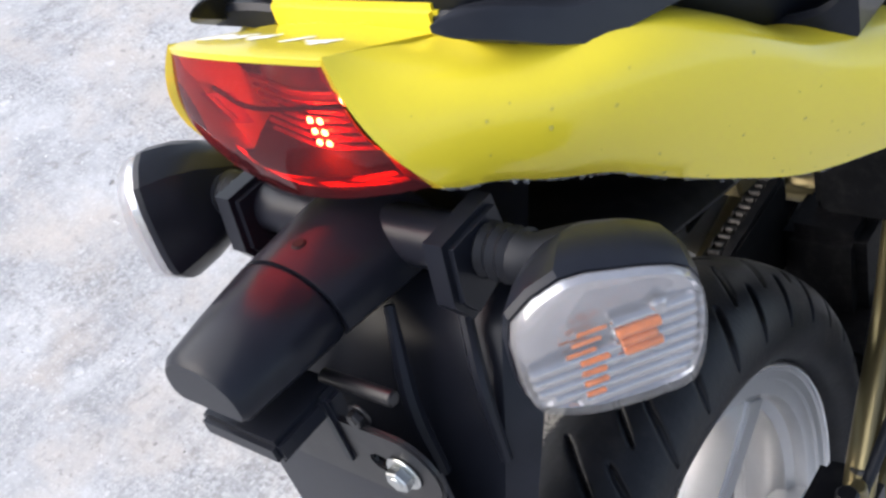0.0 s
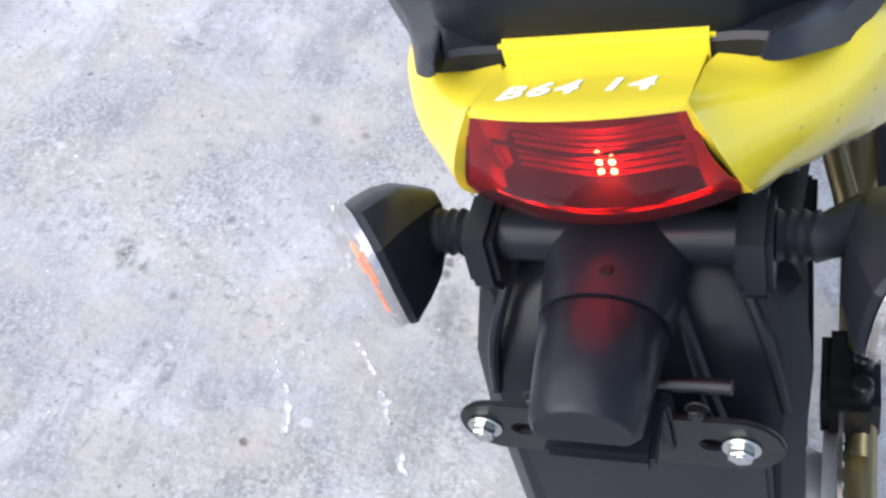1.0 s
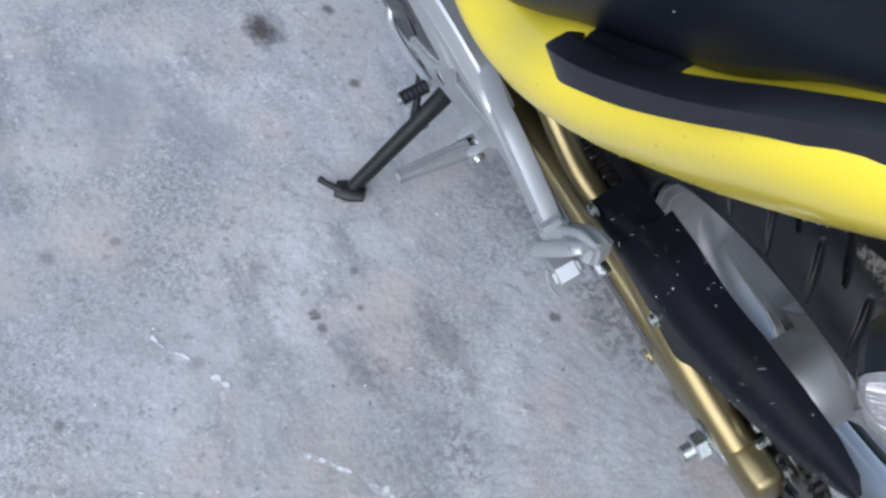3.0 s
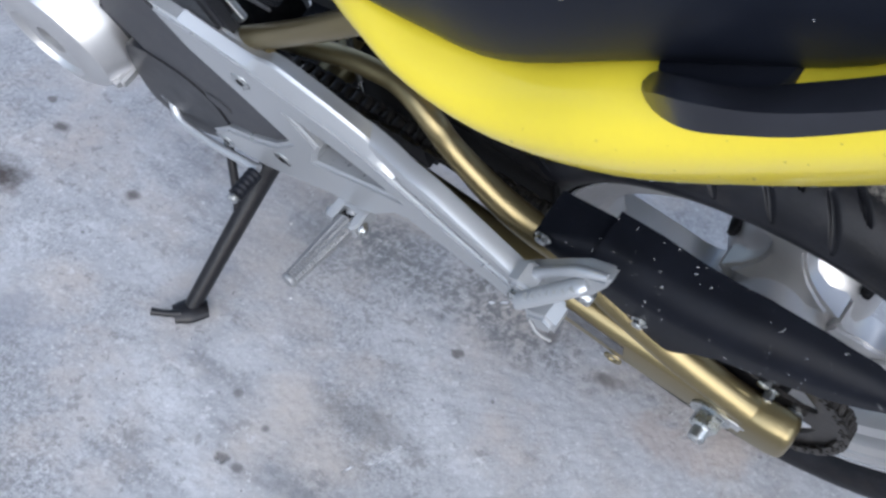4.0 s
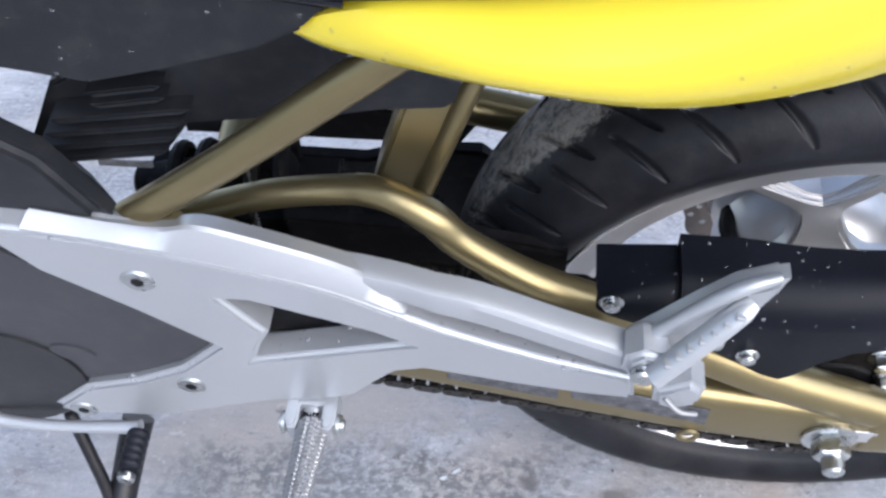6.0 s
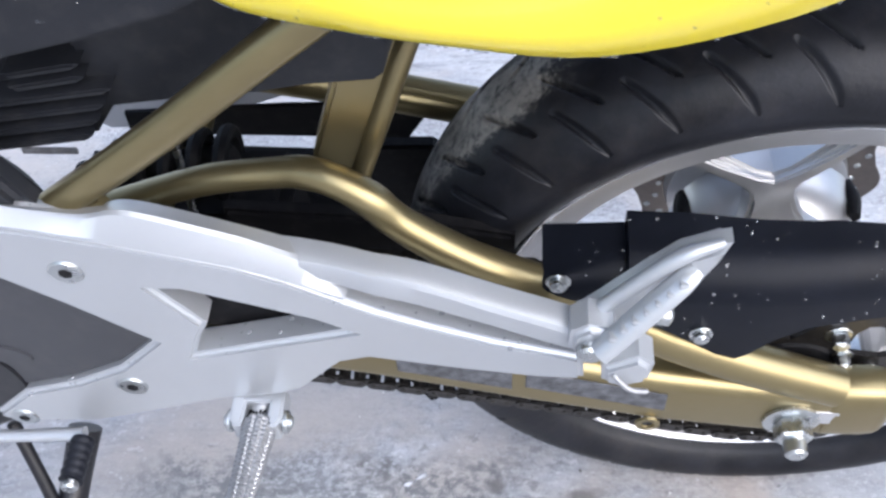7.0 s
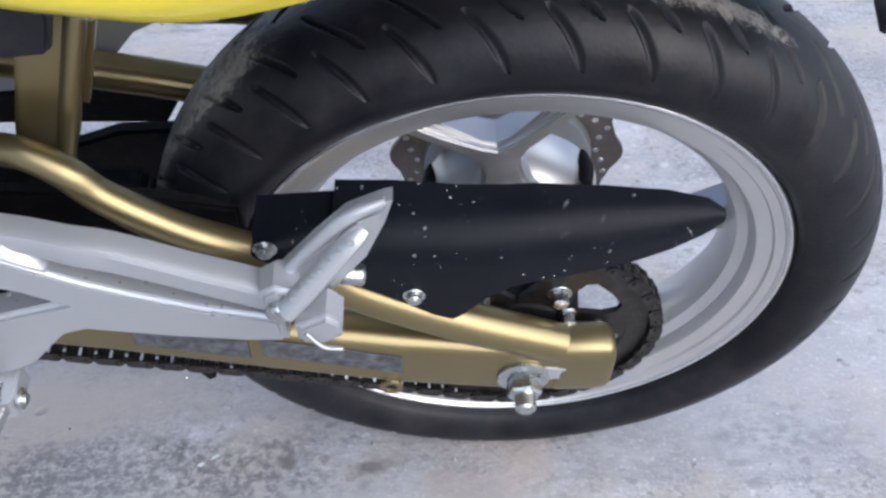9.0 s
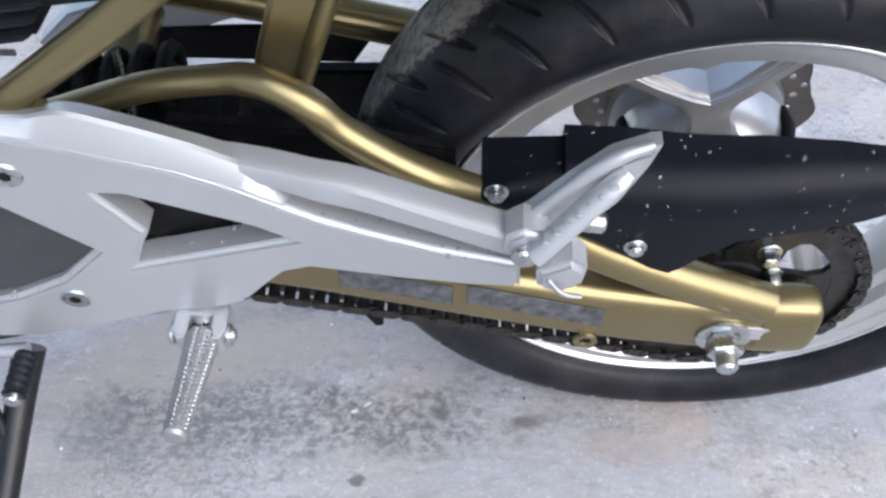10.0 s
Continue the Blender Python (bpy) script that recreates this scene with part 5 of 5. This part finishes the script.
rim_a, rim_b = ([[tuple(v.co) for v in sorted(b.verts, key=lambda v: v.index)] for b in (front, back)])
border = list(range(25)) + [25 * i + 24 for i in range(1, 15)] + [25 * 14 + j for j in range(23, -1, -1)] + [25 * i for i in range(13, 0, -1)]
rings(bm, [[rim_a[k] for k in border], [rim_b[k] for k in border]], caps=False)
front.free()
back.free()
part("housing_wall", bm, DARK, LAMP)
part("divider", tube([(-0.178, 0.050, 0.638), (-0.1935, 0.0, 0.641), (-0.178, -0.050, 0.638)], 0.0012, 8, 6), DARK, LAMP)
for sg in (1, -1):
    part("side_reflector", slab([(-0.186, 0.640), (-0.172, 0.632), (-0.168, 0.612), (-0.178, 0.618)], sg * 0.044, sg * 0.052, 0.002), RED_PLASTIC, LAMP, "dark red corner reflector")
glow = new("tail_glow", bpy.data.lights.new("tail_glow", "SPOT"))
glow.parent = LAMP
glow.matrix_basis = look((-0.198, 0, 0.597), (-0.215, 0, 0.50))
glow.data.energy, glow.data.color, glow.data.shadow_soft_size = 0.13, (1.0, 0.03, 0.015), 0.045
glow.data.spot_size, glow.data.spot_blend = radians(150), 0.6
halo = new("led_glow", bpy.data.lights.new("led_glow", "POINT"))
halo.parent = LAMP
halo.location = (-0.176, -0.003, 0.613)
halo.data.energy, halo.data.color, halo.data.shadow_soft_size = 0.055, (1.0, 0.10, 0.03), 0.006
settle(LAMP)

# seat
SEAT_X = [(0.5600, 0.4600, 0.1000, 0.3600), (0.5000, 0.5000, 0.1250, 0.3900), (0.4200, 0.5250, 0.1420, 0.4050), (0.3300, 0.5500, 0.1525, 0.4150), (0.2500, 0.5800, 0.1600, 0.4240), (0.1800, 0.6150, 0.1680, 0.4460),
          (0.1000, 0.6550, 0.1530, 0.4890), (0.0121, 0.6600, 0.1250, 0.5207), (-0.0453, 0.6792, 0.1110, 0.5689), (-0.0829, 0.6839, 0.0985, 0.5904), (-0.1106, 0.6758, 0.0860, 0.6010), (-0.1287, 0.6566, 0.0598, 0.6108)]
loops = []
for x, zt, hw, zb in spline(SEAT_X, 5):
    lp = []
    for k in range(32):
        w = 2 * math.pi * k / 32
        c, s = math.cos(w), math.sin(w)
        y = hw * math.copysign(abs(c) ** 0.55, c)
        zz = (zt + zb) / 2 + (zt - zb) / 2 * math.copysign(abs(s) ** 0.55, s)
        lp.append((x, y, zz))
    loops.append(lp)
bm = bmesh.new()
rings(bm, loops)
SEAT = part("seat", bm, VINYL, BIKE, "black vinyl seat with rain drops", 60)
drops(SEAT, 150, 21, 0.0007, 0.0023, (0, 0.3, 1), 0.3, water=SKYLIT_WATER)
SIDE_COVER = part("side_cover", slab([(0.60, 0.43), (0.38, 0.44), (0.335, 0.432), (0.352, 0.414), (0.383, 0.397), (0.433, 0.380), (0.477, 0.368), (0.518, 0.376), (0.62, 0.385)], 0.118, 0.138, 0.005, segs=3), SATIN, BIKE, "black plastic side cover")
drops(SIDE_COVER, 70, 33, 0.0004, 0.0013, (0, 1, 0.3), 0.4)
part("seam_lip", tube([(0.60, 0.137, 0.452), (0.50, 0.1385, 0.447), (0.40, 0.139, 0.441), (0.335, 0.138, 0.432)], 0.0025, 8, 5), PLASTIC, SIDE_COVER)


# grab rails
RAIL = [  # outer crease, inner edge and lower edge, front to rear
    (0.0931, 0.1563, 0.5165, 0.0944, 0.1531, 0.5168, 0.0931, 0.1563, 0.5135),
    (0.0860, 0.1650, 0.5290, 0.0900, 0.1500, 0.5250, 0.0840, 0.1650, 0.5190),
    (0.0750, 0.1765, 0.5520, 0.0790, 0.1600, 0.5450, 0.0700, 0.1760, 0.5330),
    (0.0560, 0.1860, 0.5735, 0.0640, 0.1690, 0.5640, 0.0505, 0.1860, 0.5530),
    (0.0300, 0.1795, 0.5780, 0.0440, 0.1560, 0.5550, 0.0270, 0.1810, 0.5620),
    (0.0060, 0.1665, 0.5790, 0.0230, 0.1440, 0.5590, 0.0070, 0.1700, 0.5630),
    (-0.0230, 0.1495, 0.5835, -0.0070, 0.1305, 0.5710, -0.0200, 0.1530, 0.5680),
    (-0.0570, 0.1290, 0.5940, -0.0490, 0.1130, 0.5930, -0.0545, 0.1320, 0.5780),
    (-0.1090, 0.1018, 0.6130, -0.1046, 0.0880, 0.6168, -0.1106, 0.1053, 0.5985),
    (-0.1380, 0.0864, 0.6258, -0.1387, 0.0755, 0.6280, -0.1422, 0.0894, 0.6154),
    (-0.1528, 0.0766, 0.6280, -0.1516, 0.0731, 0.6293, -0.1551, 0.0785, 0.6223),
    (-0.1592, 0.0722, 0.6273, -0.1590, 0.0713, 0.6281, -0.1597, 0.0726, 0.6262)]


def grab(side):
    """A bar with a flat top, a sharp outer crease and a rolled inner edge."""
    loops = []
    for row in spline(RAIL, 5):
        o, i, l = (np.array(row[k:k + 3]) for k in (0, 3, 6))
        if side < 0:
            o, i, l = (q + np.array((0, 0, 0.030 * max(0.0, min(1.0, (row[0] + 0.105) / 0.07)))) for q in (o, i, l))
        dep = 1.15 * (o[2] - l[2])
        hi = np.array((0, 0, 1.0))
        lp = [l, 0.4 * l + 0.6 * o + 0.0005 * hi, o, o + 0.12 * (i - o) + 0.0008 * hi, o + 0.5 * (i - o) + 0.0012 * hi, o + 0.88 * (i - o) + 0.0008 * hi, i,
              i - 0.25 * dep * hi, i - dep * hi + 0.12 * (o - i), l - 0.12 * dep * hi + 0.2 * (i - o)]
        loops.append([tuple(p) for p in lp])
    bm = bmesh.new()
    rings(bm, loops)
    return bm if side > 0 else flip(bm)


def web(stations, side, rise=0.0):
    """A moulded web from the seat to the rail: (y, front x, rear x, top z, thickness), rising to the rear."""
    bm = bmesh.new()
    loops = []
    for y, xf, xr, zt, th in spline(stations, 4):
        c, h, e = (xf + xr) / 2, (xf - xr) / 2, 0.003
        loops.append([(c + h, y, zt - th), (c + h, y, zt - e), (c + h - e, y, zt), (c - h + e, y, zt + rise), (c - h, y, zt + rise - e), (c - h, y, zt - th)])
    rings(bm, loops)
    return bm if side > 0 else flip(bm)


for side in (1, -1):
    gr = part("grab_rail", grab(side), RAIL_PLASTIC, BIKE, "black moulded grab rail with a flat top", 36)
    settle(part("rail_mount", web([(0.050, -0.096, -0.1235, 0.6520, 0.014), (0.070, -0.100, -0.126, 0.6540, 0.013), (0.086, -0.099, -0.130, 0.6545, 0.011), (0.100, -0.095, -0.128, 0.6500, 0.008)], side), PLASTIC, gr, "", 40))
    part("rail_root", web([(0.116, 0.094, 0.026, 0.520, 0.030), (0.132, 0.093, 0.026, 0.522, 0.026), (0.146, 0.090, 0.030, 0.527, 0.014), (0.157, 0.080, 0.040, 0.535, 0.006)], side, 0.022), PLASTIC, gr, "", 40)

# ---- rear mudguard, number lamp, plate bracket ----
MUD = new("rear_mudguard")
MUD.parent = BIKE
tagged(MUD, "black plastic rear mudguard with plate bracket")
bm = bmesh.new()
loops = []
for x, zz, hw, dep in ((-0.08, 0.560, 0.050, 0.02), (-0.12, 0.548, 0.054, 0.022), (-0.150, 0.536, 0.070, 0.022), (-0.182, 0.512, 0.094, 0.020), (-0.205, 0.470, 0.100, 0.016), (-0.218, 0.43, 0.096, 0.012), (-0.228, 0.33, 0.094, 0.012)):
    loops.append([(x + dep * 1.2, hw, zz), (x + 0.3 * dep, hw * 0.86, zz), (x, hw * 0.5, zz), (x, -hw * 0.5, zz), (x + 0.3 * dep, -hw * 0.86, zz), (x + dep * 1.2, -hw, zz),
                  (x + dep * 1.2 + 0.003, -hw + 0.003, zz), (x + 0.004, 0, zz), (x + dep * 1.2 + 0.003, hw - 0.003, zz)])
rings(bm, loops)
part("mudguard_shell", bm, PLASTIC, MUD, "", 30)


for sg in (1, -1):
    part("crease", tube([(-0.196, sg * 0.034, 0.535), (-0.216, sg * 0.046, 0.49), (-0.2225, sg * 0.056, 0.45)], [0.003, 0.005, 0.004], 8, 5), PLASTIC, MUD)
    part("crease", tube([(-0.170, sg * 0.060, 0.545), (-0.196, sg * 0.078, 0.50), (-0.206, sg * 0.086, 0.455)], [0.003, 0.004, 0.003], 8, 5), PLASTIC, MUD)


def hood(stations):
    """A barrel with a flat underside along the line of stations (x, z, half width, height)."""
    loops = []
    for x, zz, w, hgt in stations:
        lp = [(x, w * math.cos(a), zz + hgt * math.sin(a)) for a in (math.pi * k / 16 for k in range(17))]
        lp += [(x, -w, zz - 0.25 * hgt), (x, -w * 0.85, zz - 0.45 * hgt), (x, w * 0.85, zz - 0.45 * hgt), (x, w, zz - 0.25 * hgt)]
        loops.append(lp)
    bm = bmesh.new()
    rings(bm, loops)
    return bm


part("lamp_neck", hood([(-0.15, 0.548, 0.042, 0.028), (-0.185, 0.548, 0.039, 0.027), (-0.222, 0.549, 0.0345, 0.026)]), PLASTIC, MUD)
part("number_lamp", hood([(-0.223, 0.549, 0.0315, 0.0245), (-0.226, 0.549, 0.0335, 0.0265), (-0.26, 0.548, 0.0300, 0.0240), (-0.282, 0.547, 0.0275, 0.0215), (-0.2855, 0.547, 0.0245, 0.0185)]), PLASTIC, MUD, "black number plate lamp hood")
for x, y, zz in ((-0.207, -0.003, 0.5745),):
    part("hood_screw", rod((x, y, zz - 0.002), (x, y, zz + 0.0012), 0.004, 12, 0.0008), DARK, MUD)
part("lamp_tray", box((-0.283, -0.030, 0.508), (-0.236, 0.026, 0.522), 0.003), PLASTIC, MUD)
part("tray_stay", box((-0.252, -0.034, 0.478), (-0.240, -0.026, 0.522), 0.002), PLASTIC, MUD)
for y in (-0.046, 0.040):
    part("stay_bolt", bolt((-0.2445, y, 0.512), (-1, 0, 0), 0.005, 0.006), BLACK_PAINT, MUD)
part("stay_bar", rod((-0.236, -0.064, 0.520), (-0.238, -0.020, 0.522), 0.0042, 12, 0.001), BLACK_PAINT, MUD)
arc = [(0.066 + 0.023 * math.cos(radians(q)), 0.486 + 0.023 * math.sin(radians(q))) for q in range(-90, 91, 15)]
ring_out = arc + [(-y, zz) for y, zz in reversed(arc)]
slots = [[(sg * (0.052 + 0.006 * math.cos(radians(q))), 0.486 + 0.005 * math.sin(radians(q))) for q in range(0, 360, 30)] for sg in (1, -1)]
bm = slab(ring_out, 0.2465, 0.2500, 0.0010, slots)
for v in bm.verts:
    v.co = (-v.co.y, v.co.x, v.co.z)
part("plate_bracket", bm, BLACK_PAINT, MUD, "black slotted plate bracket")
part("plate_holder", box((-0.2455, -0.080, 0.31), (-0.238, 0.060, 0.480), 0.003), PLASTIC, MUD)
for y in (0.074, -0.067):
    part("plate_bolt", bolt((-0.2502, y, 0.486), (-1, 0, 0), 0.0075, 0.007), STEEL, MUD, "zinc plated hexagon bolt")

settle(MUD)


# ---- turn signals ----
LENS_OUT = [(-0.216, -0.131, 0.566), (-0.199, -0.147, 0.578), (-0.182, -0.160, 0.573), (-0.162, -0.175, 0.563), (-0.154, -0.181, 0.551),
            (-0.152, -0.178, 0.526), (-0.154, -0.172, 0.504), (-0.161, -0.165, 0.496), (-0.190, -0.141, 0.499), (-0.207, -0.128, 0.509), (-0.214, -0.124, 0.518), (-0.217, -0.126, 0.540)]


KNOCK = Matrix.Translation((-0.146, 0, 0.545)) @ Matrix.Rotation(radians(13), 4, "Y") @ Matrix.Translation((0.146, 0, -0.545))


def signal(side):
    ob = new("turn_signal")
    ob.parent = BIKE
    tagged(ob, "black turn signal with clear lens and amber bulb")
    out = [Vector(p) + Vector((0, 0, 0.005)) for p in LENS_OUT]
    mid = sum(out, Vector()) / len(out)
    nn = Vector((-0.64, -0.76, -0.13)).normalized()
    smooth = [Vector(p) for p in rounded([tuple(p) for p in out], 2)]

    def mirror(bm):
        return bm if side < 0 else flip(bm)

    def fix(bm):
        if side < 0:
            return bm
        bm = flip(bm)
        for v in bm.verts:                                  # this one has been knocked round on its stalk
            v.co = KNOCK @ v.co
            v.co.y -= 0.010
        return bm
    back = Vector((-0.142, -0.124, 0.553))
    loops = [[mid + (p - mid) * s + nn * o for p in smooth] for s, o in ((1.0, 0.0), (1.02, -0.004))]
    for f, s in ((0.35, 0.93), (0.6, 0.78), (0.85, 0.5), (1.0, 0.3)):
        c = mid + (back - mid) * f
        loops.append([c + (p - mid) * s for p in smooth])
    bm = bmesh.new()
    rings(bm, loops)
    part("housing", fix(bm), PLASTIC, ob, "", 20)
    bm = bmesh.new()
    rings(bm, [[mid + (p - mid) * s + nn * o for p in smooth] for s, o in ((0.985, 0.001), (0.975, 0.006), (0.93, 0.0105), (0.82, 0.0132), (0.5, 0.0150), (0.2, 0.0155))])
    lz = part("lens", fix(bm), CLEAR_LENS, ob, "clear ribbed lens", 50)
    lz.visible_shadow = False
    ex = (out[3] - out[0]).normalized()
    ez = nn.cross(ex)
    bm = bmesh.new()
    rings(bm, [[mid + (p - mid) * s + nn * o for p in smooth] for s, o in ((0.965, 0.0006), (0.955, 0.0052), (0.90, 0.0016), (0.5, 0.0010), (0.15, 0.0010))])
    part("reflector_bowl", fix(bm), REFLECTOR, ob, "bright reflector behind the lens", 40)
    flat = [((p - mid).dot(ex) * 0.90, (p - mid).dot(ez) * 0.90) for p in smooth]
    for k in range(7):
        b = 0.010 - 0.0068 * k
        cut = sorted(a0 + (a1 - a0) * (b - b0) / (b1 - b0) for (a0, b0), (a1, b1) in zip(flat, flat[1:] + flat[:1]) if (b0 - b) * (b1 - b) < 0)
        if len(cut) < 2 or cut[-1] - cut[0] < 0.01:
            continue
        if k < 2:
            cut[0] += 0.5 * (cut[-1] - cut[0])
        c = mid + ez * b + nn * 0.0025
        part("reflector_flute", fix(rod(c + ex * cut[0], c + ex * cut[-1], 0.0036, 12, 0.0012)), REFLECTOR, ob)
    for k in range(4):
        c = mid - ex * (0.009 + 0.001 * k) - ez * (0.0068 * k + 0.0036) + nn * 0.0065
        part("amber_streak", fix(rod(c - ex * (0.007 - 0.001 * k), c + ex * (0.006 - 0.001 * (k % 2)), 0.0013, 8, 0.0006)), AMBER, ob)
    for k in range(3):
        # orange reflections in the upper lens, put in as thin amber rods
        c = mid - ex * (0.012 - 0.001 * k) + ez * (0.0055 * k + 0.0015) + nn * 0.0050
        part("amber_streak", fix(rod(c - ex * (0.009 - 0.002 * k), c + ex * (0.004 + 0.002 * k), 0.0009, 8, 0.0004)), AMBER, ob)
        c = mid + ex * 0.011 + ez * (0.0070 - 0.0056 * k) + nn * 0.0068
        part("bulb", fix(rod(c - ex * (0.010 - 0.001 * k), c + ex * (0.0095 - 0.002 * (k % 2)), 0.0023, 12, 0.0008)), AMBER, ob, "amber bulb")
    part("bulb_holder", fix(rod(mid + ex * 0.021 + ez * 0.013 + nn * 0.002, mid + ex * 0.021 + ez * 0.013 + nn * 0.006, 0.0040, 14, 0.002)), REFLECTOR, ob)
    bm = tube([(-0.167, -0.058, 0.557), (-0.167, -0.075, 0.557)] + [(-0.166, -0.080 - 0.0032 * k, 0.557) for k in range(9)] + [(-0.160, -0.114, 0.555), (-0.150, -0.126, 0.553)],
              [0.0135, 0.0135] + [0.0140 if k % 2 else 0.0120 for k in range(9)] + [0.0132, 0.014], 18, 2)
    part("stalk", mirror(bm), SOFT_RUBBER, ob, "ribbed rubber stalk", 30)
    bm = slab([(-0.190, 0.576), (-0.150, 0.577), (-0.147, 0.540), (-0.186, 0.530), (-0.195, 0.544)], -0.082, -0.064, 0.0035)
    part("clamp", mirror(bm), PLASTIC, ob)
    bm = rod((-0.166, -0.015, 0.556), (-0.167, -0.066, 0.557), 0.0150, 20)
    part("arm", mirror(bm), PLASTIC, ob)
    settle(ob)


for side in (1, -1):
    signal(side)

# ---- brake caliper, right side ----
CAL = part("brake_caliper", box((0.04, -0.135, 0.05), (0.13, -0.085, 0.11), 0.008), BLACK_PAINT, BIKE, "black rear brake caliper")
for x in (0.055, 0.085, 0.115):
    part("caliper_bolt", rod((x, -0.12, 0.105), (x, -0.12, 0.125), 0.009, 12, 0.002), BLACK_PAINT, CAL)
part("brake_hose", tube([(0.10, -0.125, 0.11), (0.16, -0.135, 0.16), (0.25, -0.135, 0.2), (0.36, -0.13, 0.26)], 0.0055, 10, 6), SOFT_RUBBER, CAL)
part("banjo", rod((0.098, -0.125, 0.108), (0.094, -0.125, 0.125), 0.0065, 12, 0.001), GOLD, CAL)
part("right_bracket", flip(slab(BRACKET, 0.142, 0.165, 0.0025, (B_HOLE,), rear_shift, 2)), SILVER, BIKE, "silver footrest bracket on the brake side", 30)
